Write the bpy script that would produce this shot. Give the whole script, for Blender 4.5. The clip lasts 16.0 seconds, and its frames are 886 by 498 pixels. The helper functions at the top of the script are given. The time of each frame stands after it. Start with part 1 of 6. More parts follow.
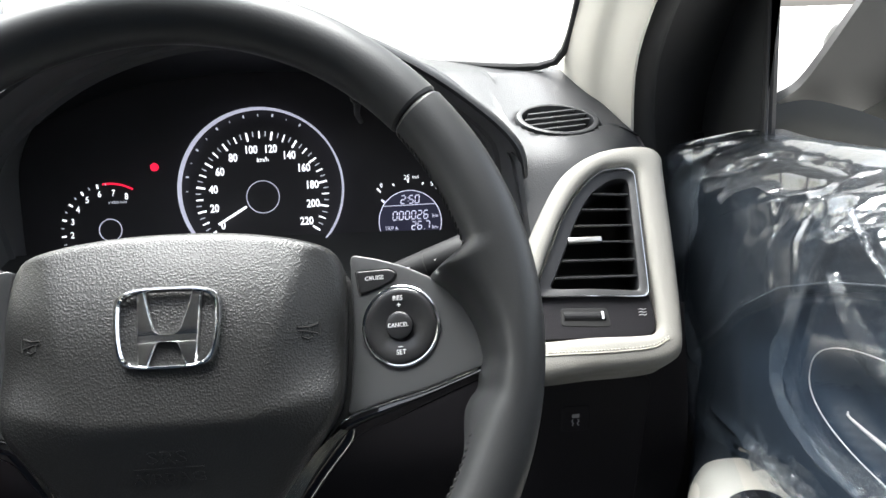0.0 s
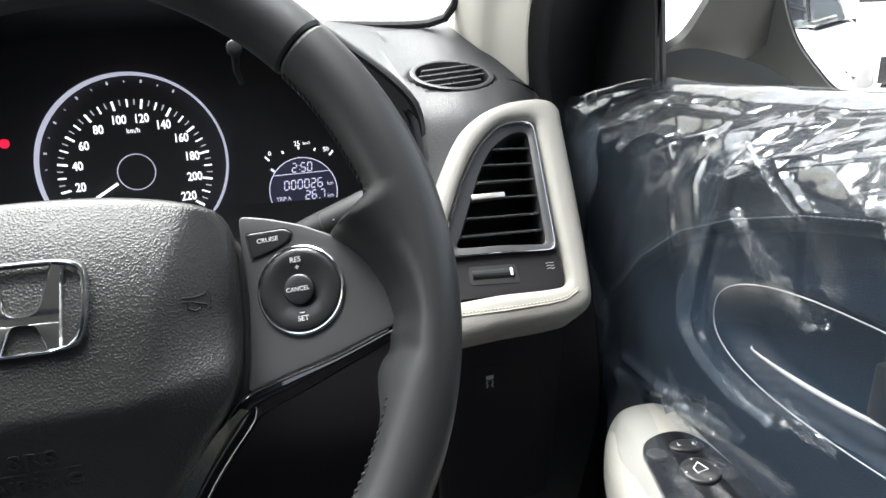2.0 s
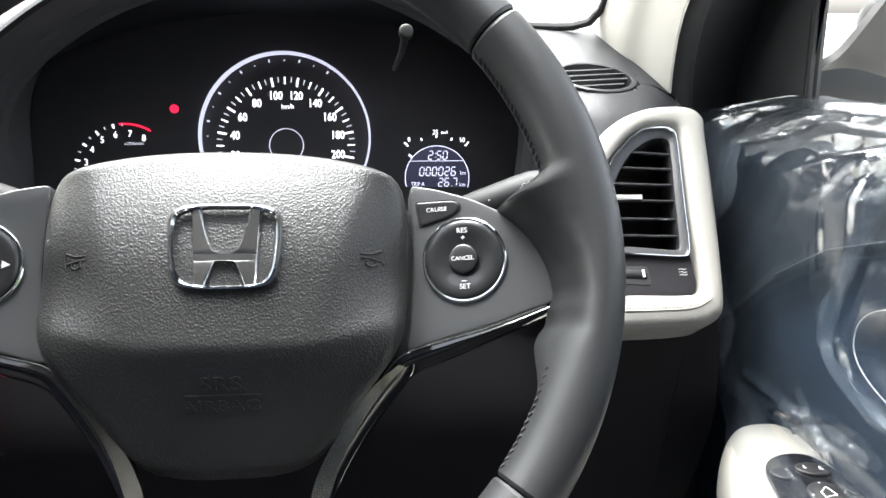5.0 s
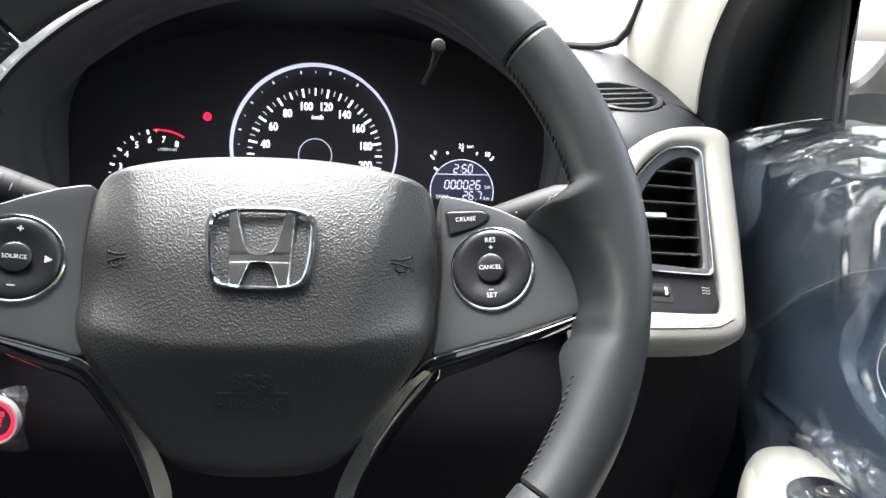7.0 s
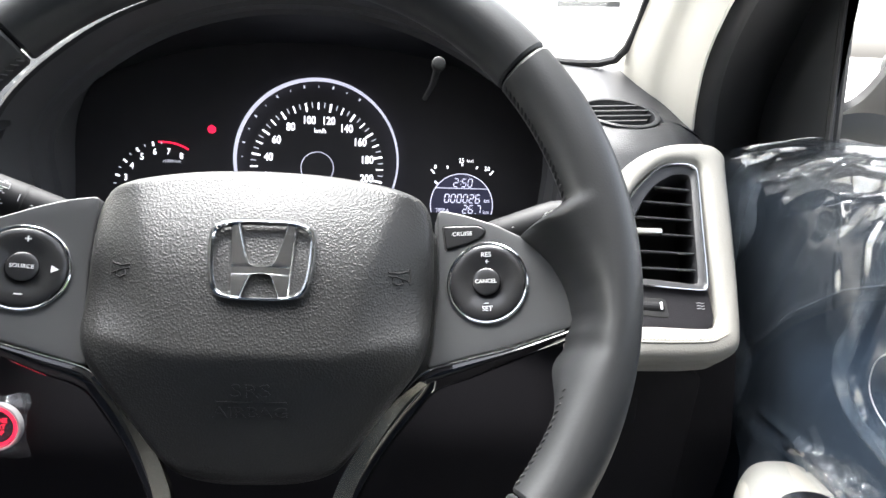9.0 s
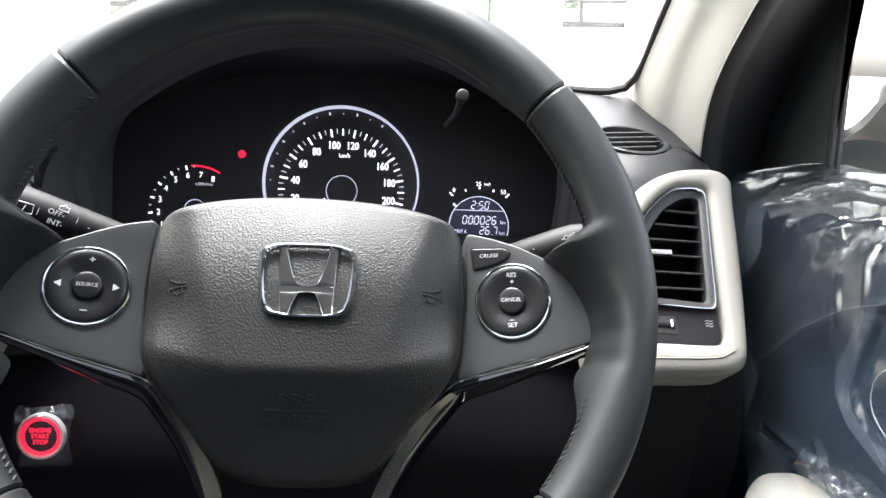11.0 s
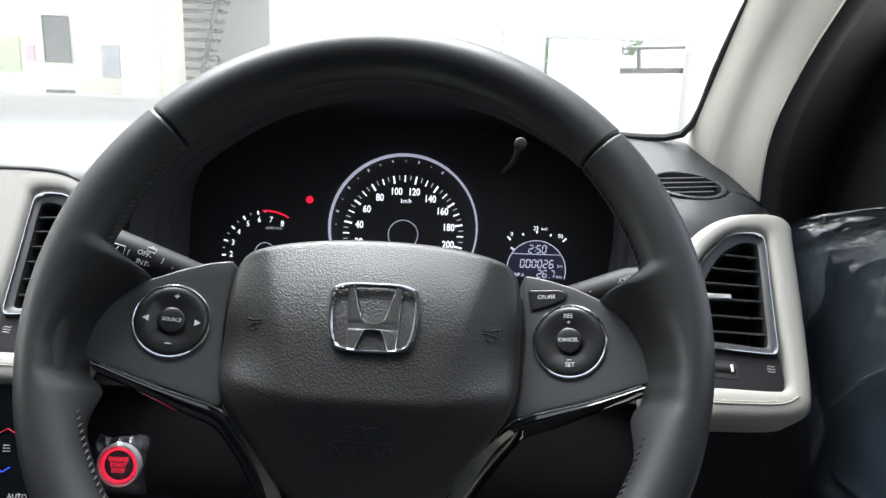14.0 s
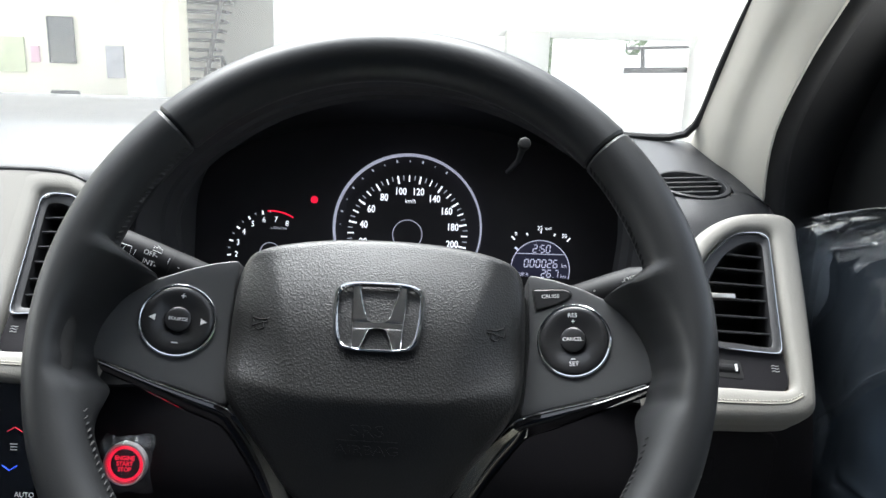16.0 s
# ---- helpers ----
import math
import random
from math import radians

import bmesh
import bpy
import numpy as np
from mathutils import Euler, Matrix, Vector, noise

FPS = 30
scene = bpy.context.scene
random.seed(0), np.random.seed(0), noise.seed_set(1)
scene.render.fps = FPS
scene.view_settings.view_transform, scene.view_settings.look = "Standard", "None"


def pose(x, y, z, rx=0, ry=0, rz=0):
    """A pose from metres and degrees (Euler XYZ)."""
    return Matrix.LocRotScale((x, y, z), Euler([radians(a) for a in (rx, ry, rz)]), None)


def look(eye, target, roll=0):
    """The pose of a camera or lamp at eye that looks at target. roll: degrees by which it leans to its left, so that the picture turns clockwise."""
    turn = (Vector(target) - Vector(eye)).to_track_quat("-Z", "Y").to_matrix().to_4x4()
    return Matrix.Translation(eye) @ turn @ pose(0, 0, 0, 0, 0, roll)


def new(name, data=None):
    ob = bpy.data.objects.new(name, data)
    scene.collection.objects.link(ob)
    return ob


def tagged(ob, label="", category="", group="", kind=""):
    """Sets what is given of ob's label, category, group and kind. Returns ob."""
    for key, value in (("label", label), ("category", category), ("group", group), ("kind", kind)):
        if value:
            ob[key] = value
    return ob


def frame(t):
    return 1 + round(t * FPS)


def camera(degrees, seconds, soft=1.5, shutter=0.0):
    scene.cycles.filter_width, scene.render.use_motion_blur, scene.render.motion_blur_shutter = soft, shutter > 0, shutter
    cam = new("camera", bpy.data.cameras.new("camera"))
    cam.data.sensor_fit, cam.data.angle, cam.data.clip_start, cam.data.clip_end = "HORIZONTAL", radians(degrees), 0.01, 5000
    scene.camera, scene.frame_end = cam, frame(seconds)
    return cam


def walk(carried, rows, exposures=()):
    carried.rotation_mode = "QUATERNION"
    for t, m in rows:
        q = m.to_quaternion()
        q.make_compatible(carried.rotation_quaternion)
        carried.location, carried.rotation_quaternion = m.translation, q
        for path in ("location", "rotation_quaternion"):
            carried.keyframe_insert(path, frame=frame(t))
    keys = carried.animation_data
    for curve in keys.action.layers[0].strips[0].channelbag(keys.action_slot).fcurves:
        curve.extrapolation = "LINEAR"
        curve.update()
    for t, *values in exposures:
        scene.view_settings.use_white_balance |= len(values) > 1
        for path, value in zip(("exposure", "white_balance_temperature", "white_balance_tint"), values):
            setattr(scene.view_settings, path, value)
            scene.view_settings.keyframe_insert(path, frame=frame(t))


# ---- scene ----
cam = camera(65.6, 16.0)
PATH = [
    (0, (0.1067, -0.3144, 1.1370), (0.2624, 1.5739, 0.4967), -1.97),
    (0.5, (0.1490, -0.3037, 1.1255), (0.4918, 1.5633, 0.4950), -3.07),
    (1, (0.1438, -0.2904, 1.1194), (0.5754, 1.5457, 0.4524), -3.68),
    (1.5, (0.1284, -0.2888, 1.1146), (0.5783, 1.5365, 0.4323), -3.28),
    (2, (0.1056, -0.2931, 1.1136), (0.5492, 1.5278, 0.4148), -2.64),
    (2.5, (0.0865, -0.2974, 1.1078), (0.4643, 1.5381, 0.4092), -1.57),
    (3, (0.0803, -0.2900, 1.0998), (0.4130, 1.5500, 0.3897), -0.60),
    (3.5, (0.0738, -0.3015, 1.1063), (0.3675, 1.5454, 0.3980), -0.05),
    (4, (0.0704, -0.3048, 1.1057), (0.3201, 1.5542, 0.4136), 0.57),
    (4.5, (0.0660, -0.3032, 1.1046), (0.2956, 1.5631, 0.4252), 0.69),
    (7, (0.0549, -0.3104, 1.1014), (0.2279, 1.5825, 0.4786), 2.20),
    (7.5, (0.0580, -0.3122, 1.1039), (0.2292, 1.5829, 0.4882), 2.44),
    (8, (0.0570, -0.3122, 1.1042), (0.2226, 1.5837, 0.4907), 2.55),
    (8.5, (0.0571, -0.3152, 1.1048), (0.2239, 1.5846, 0.5045), 2.70),
    (11, (0.0408, -0.3448, 1.1153), (0.1927, 1.5741, 0.5719), 2.74),
    (11.5, (0.0317, -0.3719, 1.1201), (0.0991, 1.5659, 0.6294), 2.47),
    (12, (0.0368, -0.3685, 1.1197), (0.0445, 1.5806, 0.6741), 2.23),
    (12.5, (0.0373, -0.3668, 1.1187), (0.0313, 1.5852, 0.6864), 1.98),
    (13, (0.0378, -0.3643, 1.1178), (0.0290, 1.5899, 0.6948), 1.98),
    (13.5, (0.0379, -0.3625, 1.1175), (0.0247, 1.5914, 0.6927), 1.95),
    (14, (0.0380, -0.3627, 1.1176), (0.0225, 1.5918, 0.6948), 1.92),
    (14.5, (0.0372, -0.3619, 1.1175), (0.0182, 1.5923, 0.6927), 1.90),
    (15, (0.0343, -0.3622, 1.1165), (0.0139, 1.5922, 0.6919), 1.88),
    (15.5, (0.0344, -0.3634, 1.1157), (0.0106, 1.5913, 0.6921), 1.85),
    (16, (0.0375, -0.3644, 1.1178), (0.0113, 1.5905, 0.6943), 1.82),
]
walk(cam, [(t, look(eye, target, roll)) for t, eye, target, roll in PATH], [(0, 2.12, 6380, 8), (1, 1.8, 6380, 8), (1.6, 1.85, 6380, 8), (2.5, 2.30, 6380, 8), (3.5, 2.68, 6380, 8), (8.5, 2.69, 6400, 10), (11, 2.40, 6400, 10), (12, 1.99, 6230, 8), (13, 1.77, 6170, 8), (16, 1.59, 6170, 8)])

# ---- light ----
world = bpy.data.worlds.new("sky")
scene.world = world
world.use_nodes = True
wn = world.node_tree.nodes
sky = wn.new("ShaderNodeTexSky")
sky.sky_type, sky.sun_disc, sky.sun_elevation, sky.sun_rotation = "NISHITA", False, radians(60), radians(-20)
sky.air_density, sky.dust_density = 1.0, 4.0
veil = wn.new("ShaderNodeHueSaturation")
veil.inputs["Saturation"].default_value = 0.35
world.node_tree.links.new(sky.outputs[0], veil.inputs["Color"])
world.node_tree.links.new(veil.outputs[0], wn["Background"].inputs[0])
wn["Background"].inputs[1].default_value = 0.15
sun_data = bpy.data.lights.new("sun", "SUN")
sun_data.energy, sun_data.angle, sun_data.color = 4.6, radians(50), (1.0, 0.985, 0.96)
sun_lamp = new("sun", sun_data)
sun_lamp.matrix_world = look((-1.5, 2.2, 8), (0, 0, 0))

# added fill lamp at the passenger window opening, in place of daylight from there
fill_data = bpy.data.lights.new("window_fill", "AREA")
fill_data.shape, fill_data.size, fill_data.size_y = "RECTANGLE", 0.50, 0.34
fill_data.energy, fill_data.color = 0.6, (0.96, 0.985, 1.0)
fill_lamp = new("window_fill", fill_data)
fill_lamp.matrix_world = look((-1.08, 0.00, 1.235), (0.2, 0.0, 1.0))

# ---- materials ----


def material(name, color, rough=0.5, metal=0.0, spec=0.5, grain=None, mottle=None, cells=None, coat=0.0, emit=0.0, emit_color=None, sheen=0.0):
    """A principled material. grain: (scale, strength) of fine noise relief; cells: (scale, strength) of leather relief;
    mottle: (scale, amount) of a slow change of colour and gloss."""
    m = bpy.data.materials.new(name)
    m.use_nodes = True
    nt = m.node_tree
    b = nt.nodes["Principled BSDF"]
    b.inputs["Base Color"].default_value = (*color, 1)
    b.inputs["Roughness"].default_value = rough
    b.inputs["Metallic"].default_value = metal
    b.inputs["Specular IOR Level"].default_value = spec
    b.inputs["Coat Weight"].default_value = coat
    b.inputs["Coat Roughness"].default_value = 0.06
    b.inputs["Sheen Weight"].default_value = sheen
    if emit:
        b.inputs["Emission Color"].default_value = (*(emit_color or color), 1)
        b.inputs["Emission Strength"].default_value = emit
    co = nt.nodes.new("ShaderNodeTexCoord")
    last = None
    if mottle:
        n = nt.nodes.new("ShaderNodeTexNoise")
        n.inputs["Scale"].default_value, n.inputs["Detail"].default_value = mottle[0], 5
        nt.links.new(co.outputs["Object"], n.inputs["Vector"])
        mix = nt.nodes.new("ShaderNodeMix")
        mix.data_type = "RGBA"
        k = mottle[1]
        mix.inputs["A"].default_value = (*[c * (1 - k) for c in color], 1)
        mix.inputs["B"].default_value = (*[min(1, c * (1 + k)) for c in color], 1)
        nt.links.new(n.outputs["Fac"], mix.inputs["Factor"])
        nt.links.new(mix.outputs["Result"], b.inputs["Base Color"])
        rr = nt.nodes.new("ShaderNodeMapRange")
        rr.inputs["To Min"].default_value, rr.inputs["To Max"].default_value = max(0.02, rough - 0.07), min(1, rough + 0.07)
        nt.links.new(n.outputs["Fac"], rr.inputs["Value"])
        nt.links.new(rr.outputs["Result"], b.inputs["Roughness"])
    for kind, spec_ in (("cells", cells), ("grain", grain)):
        if not spec_:
            continue
        bump = nt.nodes.new("ShaderNodeBump")
        bump.inputs["Strength"].default_value, bump.inputs["Distance"].default_value = spec_[1], 0.0006
        if kind == "cells":
            warp = nt.nodes.new("ShaderNodeTexNoise")
            warp.inputs["Scale"].default_value = spec_[0] * 0.5
            nt.links.new(co.outputs["Object"], warp.inputs["Vector"])
            add = nt.nodes.new("ShaderNodeMixRGB")
            add.blend_type = "LINEAR_LIGHT"
            add.inputs[0].default_value = 0.45 / spec_[0]
            nt.links.new(co.outputs["Object"], add.inputs[1])
            nt.links.new(warp.outputs["Color"], add.inputs[2])
            tex = nt.nodes.new("ShaderNodeTexVoronoi")
            tex.feature = "SMOOTH_F1"
            tex.inputs["Smoothness"].default_value = 0.22
            tex.inputs["Scale"].default_value = spec_[0]
            nt.links.new(add.outputs[0], tex.inputs["Vector"])
            lim = nt.nodes.new("ShaderNodeMapRange")
            lim.interpolation_type = "SMOOTHSTEP"
            lim.inputs["From Max"].default_value, lim.inputs["To Min"].default_value, lim.inputs["To Max"].default_value = 0.75, 1.0, 0.0
            nt.links.new(tex.outputs["Distance"], lim.inputs["Value"])
            nt.links.new(lim.outputs["Result"], bump.inputs["Height"])
        else:
            tex = nt.nodes.new("ShaderNodeTexNoise")
            tex.inputs["Scale"].default_value, tex.inputs["Detail"].default_value = spec_[0], 4
            nt.links.new(co.outputs["Object"], tex.inputs["Vector"])
            nt.links.new(tex.outputs["Fac"], bump.inputs["Height"])
        if last:
            nt.links.new(last.outputs["Normal"], bump.inputs["Normal"])
        last = bump
    if last:
        nt.links.new(last.outputs["Normal"], b.inputs["Normal"])
    return m


def clear(name, tint=(1, 1, 1), gloss_rough=0.05, haze=0.0, ior=1.5, haze_color=(0.75, 0.82, 0.9), crinkle=None, lit_through=False):
    """A thin clear sheet: see-through, with Fresnel gloss and a little milky haze."""
    m = bpy.data.materials.new(name)
    m.use_nodes = True
    nt = m.node_tree
    out = nt.nodes["Material Output"]
    nt.nodes.remove(nt.nodes["Principled BSDF"])
    tr = nt.nodes.new("ShaderNodeBsdfTransparent")
    tr.inputs[0].default_value = (*tint, 1)
    gl = nt.nodes.new("ShaderNodeBsdfGlossy")
    gl.inputs["Roughness"].default_value = gloss_rough
    fr = nt.nodes.new("ShaderNodeFresnel")
    fr.inputs["IOR"].default_value = ior
    m1, m2 = nt.nodes.new("ShaderNodeMixShader"), nt.nodes.new("ShaderNodeMixShader")
    di = nt.nodes.new("ShaderNodeBsdfTranslucent" if lit_through else "ShaderNodeBsdfDiffuse")
    di.inputs[0].default_value = (*haze_color, 1)
    m1.inputs[0].default_value = haze
    nt.links.new(tr.outputs[0], m1.inputs[1])
    nt.links.new(di.outputs[0], m1.inputs[2])
    nt.links.new(fr.outputs[0], m2.inputs[0])
    nt.links.new(m1.outputs[0], m2.inputs[1])
    nt.links.new(gl.outputs[0], m2.inputs[2])
    nt.links.new(m2.outputs[0], out.inputs["Surface"])
    if crinkle:
        co = nt.nodes.new("ShaderNodeTexCoord")
        tex = nt.nodes.new("ShaderNodeTexNoise")
        tex.inputs["Scale"].default_value, tex.inputs["Detail"].default_value = crinkle[0], 3
        nt.links.new(co.outputs["Object"], tex.inputs["Vector"])
        bump = nt.nodes.new("ShaderNodeBump")
        bump.inputs["Strength"].default_value, bump.inputs["Distance"].default_value = crinkle[1], 0.004
        nt.links.new(tex.outputs["Fac"], bump.inputs["Height"])
        nt.links.new(bump.outputs["Normal"], gl.inputs["Normal"])
        nt.links.new(bump.outputs["Normal"], fr.inputs["Normal"])
    return m


LEATHER = material("black_leather", (0.0180, 0.0187, 0.0195), 0.40, spec=0.45, grain=(900, 0.12), mottle=(14, 0.12))
PAD_VINYL = material("grained_airbag_vinyl", (0.017, 0.017, 0.0165), 0.38, spec=0.62, cells=(860, 0.30), grain=(1500, 0.05), mottle=(18, 0.1))
SAIL = material("grey_sail_plastic", (0.050, 0.051, 0.053), 0.5, spec=0.4, grain=(1500, 0.1), mottle=(12, 0.1))
SATIN = material("satin_black_plastic", (0.060, 0.061, 0.063), 0.36, spec=0.6, grain=(1800, 0.08), mottle=(20, 0.1))
KNOB = material("grey_knob_plastic", (0.008, 0.008, 0.008), 0.5, spec=0.3, mottle=(60, 0.15))
VENT_BLACK = material("vent_black_plastic", (0.017, 0.017, 0.018), 0.38, spec=0.5, grain=(1800, 0.08), mottle=(20, 0.1))
STALK = material("stalk_plastic", (0.008, 0.008, 0.009), 0.55, spec=0.25, grain=(1500, 0.08), mottle=(30, 0.1))
PIANO = material("piano_black", (0.006, 0.006, 0.007), 0.08, spec=0.6, coat=0.6, mottle=(25, 0.1))
RUBBERY = material("button_plastic", (0.022, 0.022, 0.023), 0.22, spec=0.6, grain=(1500, 0.08), mottle=(40, 0.1))
CHROME = material("chrome", (0.84, 0.85, 0.86), 0.09, 1.0, mottle=(60, 0.05))
SWITCH_BLACK = material("switch_black_plastic", (0.012, 0.012, 0.013), 0.38, spec=0.4, mottle=(40, 0.1))
SATIN_SILVER = material("satin_silver", (0.62, 0.60, 0.55), 0.28, 1.0, mottle=(40, 0.06))
INLAY = material("satin_grey_inlay", (0.34, 0.33, 0.29), 0.24, 1.0, mottle=(40, 0.06))
THREAD = material("dark_thread", (0.040, 0.040, 0.041), 0.7, mottle=(200, 0.2))
DASH_VINYL = material("dash_vinyl", (0.014, 0.015, 0.017), 0.40, spec=0.5, cells=(760, 0.20), mottle=(9, 0.12))
DARK_PLASTIC = material("dark_grained_plastic", (0.0135, 0.0125, 0.0145), 0.70, spec=0.16, grain=(900, 0.25), mottle=(12, 0.15))
BLACK_VOID = material("matte_black", (0.026, 0.026, 0.026), 0.8, spec=0.2, mottle=(30, 0.2))
IVORY = material("ivory_leather", (0.228, 0.220, 0.200), 0.58, spec=0.28, cells=(700, 0.16), mottle=(12, 0.05))
IVORY_THREAD = material("ivory_thread", (0.42, 0.40, 0.35), 0.8, mottle=(200, 0.15))
PILLAR_FABRIC = material("light_grey_pillar_plastic", (0.60, 0.58, 0.52), 0.62, spec=0.3, grain=(1200, 0.2), mottle=(10, 0.05))
GREY_PLASTIC = material("grey_vent_plastic", (0.05, 0.05, 0.052), 0.42, grain=(1500, 0.1), mottle=(25, 0.1))
RUBBER = material("black_rubber", (0.022, 0.022, 0.023), 0.6, spec=0.35, grain=(600, 0.2), mottle=(20, 0.2))
DIAL = material("dial_face", (0.032, 0.030, 0.033), 0.6, spec=0.3, mottle=(40, 0.2))
GLOW = material("white_backlight", (0.9, 0.9, 0.95), 0.6, emit=0.42, emit_color=(0.93, 0.94, 1.0))
DIM_GLOW = material("dim_backlight", (0.5, 0.5, 0.55), 0.6, emit=0.14, emit_color=(0.85, 0.87, 1.0))
RING_GLOW = material("lilac_ring_light", (0.7, 0.7, 0.8), 0.35, emit=0.13, emit_color=(0.80, 0.80, 1.0))
LCD_BACK = material("lcd_background", (0.03, 0.03, 0.06), 0.5, emit=0.006, emit_color=(0.5, 0.5, 1.0))
LCD_TEXT = material("lcd_segments", (0.7, 0.7, 0.85), 0.6, emit=0.224, emit_color=(0.80, 0.80, 1.0))
RED_GLOW = material("red_warning_light", (0.7, 0.02, 0.05), 0.5, emit=0.32, emit_color=(1.0, 0.012, 0.055))
DIM_RED = material("dim_red_light", (0.5, 0.02, 0.04), 0.5, emit=0.10, emit_color=(1.0, 0.02, 0.06))
# button ring; on the door pull this pale colour imitates chrome glints
RING_AND_GLINT = material("pale_ring_and_glint", (0.62, 0.62, 0.63), 0.18, spec=0.6, coat=0.5, mottle=(60, 0.08))
HOOD_LINING = material("dark_grey_hood_lining", (0.075, 0.075, 0.079), 0.62, spec=0.3, grain=(1500, 0.15), mottle=(14, 0.1))
EMBLEM = material("satin_chrome", (0.54, 0.54, 0.54), 0.19, 1.0, mottle=(60, 0.06))
BLUE_GLOW = material("blue_light", (0.05, 0.1, 0.8), 0.5, emit=0.20, emit_color=(0.05, 0.15, 1.0))
WHITE_PRINT = material("white_print", (0.75, 0.75, 0.75), 0.6, mottle=(300, 0.1))
GREY_PRINT = material("grey_print", (0.42, 0.42, 0.42), 0.6, mottle=(300, 0.1))
DOOR_VINYL = material("blue_black_door_vinyl", (0.011, 0.022, 0.040), 0.5, spec=0.35, cells=(800, 0.22), mottle=(8, 0.12))
DOOR_TOP = material("dark_door_top_vinyl", (0.022, 0.024, 0.027), 0.42, spec=0.45, cells=(800, 0.3), mottle=(8, 0.12))
GLOSS_GREY = material("gloss_dark_grey_plastic", (0.012, 0.0125, 0.013), 0.45, spec=0.3, grain=(900, 0.05), mottle=(14, 0.1))
PALE_THREAD = material("pale_thread", (0.17, 0.185, 0.20), 0.8, mottle=(300, 0.2))
FILM = clear("clear_protective_film", (0.93, 0.955, 0.975), 0.12, 0.025, 2.6, (0.56, 0.73, 0.95), crinkle=(60, 0.08))
FILM_FOLD = clear("folded_protective_film", (0.90, 0.93, 0.955), 0.12, 0.034, 1.6, (0.55, 0.70, 0.86), crinkle=(70, 0.25))
FILM_FLAP = clear("loose_film_flap", (0.93, 0.95, 0.965), 0.10, 0.010, 1.5, (0.62, 0.74, 0.90), crinkle=(40, 0.10))
FILM_MARGIN = clear("milky_film_margin", (0.90, 0.93, 0.955), 0.16, 0.075, 1.5, (0.64, 0.76, 0.90), crinkle=(40, 0.08))
# its haze whitens the sill film where sky reflection would
FILM_HEM = clear("whitening_film_haze", (0.90, 0.93, 0.95), 0.14, 0.045, 2.6, (0.86, 0.90, 0.94), crinkle=(90, 0.12))
FILM_CLEAR = clear("crumpled_clear_film", (0.92, 0.94, 0.95), 0.07, 0.020, 1.85, (0.80, 0.88, 0.92), crinkle=(100, 0.5))
CLEAR_SMALL = clear("small_clear_film", (0.93, 0.94, 0.95), 0.07, 0.03, 2.0, crinkle=(90, 0.5))
GLASS = clear("window_glass", (0.97, 0.985, 0.975), 0.0, 0.0, 1.45)
MIRROR = material("mirror_silver", (0.93, 0.94, 0.94), 0.0, 1.0)
HEADLINER = material("headliner_fabric", (0.36, 0.355, 0.34), 0.9, grain=(500, 0.3), mottle=(6, 0.05))
CAR_WHITE = material("white_car_paint", (0.80, 0.80, 0.80), 0.25, coat=0.6, mottle=(3, 0.02))
CAR_BLACK = material("black_car_paint", (0.02, 0.02, 0.022), 0.2, coat=0.6, mottle=(3, 0.1))
DARK_GLASS = material("tinted_glass", (0.05, 0.07, 0.065), 0.05, spec=0.8, mottle=(2, 0.2))
CONCRETE = material("pale_concrete", (0.46, 0.45, 0.42), 0.85, grain=(60, 0.3), mottle=(0.6, 0.12))
WALL_PAINT = material("cream_wall_paint", (0.84, 0.80, 0.68), 0.8, grain=(120, 0.15), mottle=(0.8, 0.05))
WHITE_PAINT = material("white_wall_paint", (0.88, 0.88, 0.86), 0.7, grain=(120, 0.15), mottle=(0.9, 0.04))
GREY_WALL = material("grey_wall_paint", (0.55, 0.55, 0.52), 0.8, grain=(120, 0.15), mottle=(0.8, 0.08))
STEEL_DARK = material("dark_painted_steel", (0.05, 0.05, 0.055), 0.5, grain=(200, 0.1), mottle=(6, 0.2))
SCREEN = material("switched_off_screen", (0.05, 0.06, 0.06), 0.2, spec=0.6, mottle=(3, 0.3))
POSTER = material("faded_poster", (0.42, 0.42, 0.46), 0.6, mottle=(7, 0.5))
POSTER_GREEN = material("green_poster", (0.55, 0.60, 0.40), 0.6, mottle=(5, 0.4))
LEAF = material("leaves", (0.07, 0.12, 0.04), 0.6, mottle=(2, 0.5))
BARK = material("bark", (0.10, 0.08, 0.06), 0.9, grain=(40, 0.5), mottle=(5, 0.3))

# ---- mesh helpers ----


def thing(name, m=None, label="", category="", group="", kind=""):
    ob = new(name)
    ob.empty_display_size = 0.02
    if m is not None:
        ob.matrix_basis = m
    return tagged(ob, label, category, group, kind)


def base_of(ob):
    m = ob.matrix_basis.copy()
    while ob.parent:
        ob = ob.parent
        m = ob.matrix_basis @ m
    return m


def mesh_of(name, bm, mat, smooth=35, facing=None):
    bmesh.ops.recalc_face_normals(bm, faces=bm.faces[:])
    if facing is not None and sum(f.normal.dot(facing) * f.calc_area() for f in bm.faces) < 0:
        bmesh.ops.reverse_faces(bm, faces=bm.faces[:])
    me = bpy.data.meshes.new(name)
    bm.to_mesh(me)
    bm.free()
    me.materials.append(mat)
    if smooth:
        me.polygons.foreach_set("use_smooth", [True] * len(me.polygons))
        me.set_sharp_from_angle(angle=radians(smooth))
    return me


def part(name, bm, mat, parent, label="", world=False, smooth=35, facing=None):
    """Links a bmesh as one mesh object under a thing or a part. world: its places are in the world, not in the thing."""
    if world:
        bm.transform(base_of(parent).inverted())
    ob = new(name, mesh_of(name, bm, mat, smooth, facing))
    ob.parent = parent
    return tagged(ob, label)


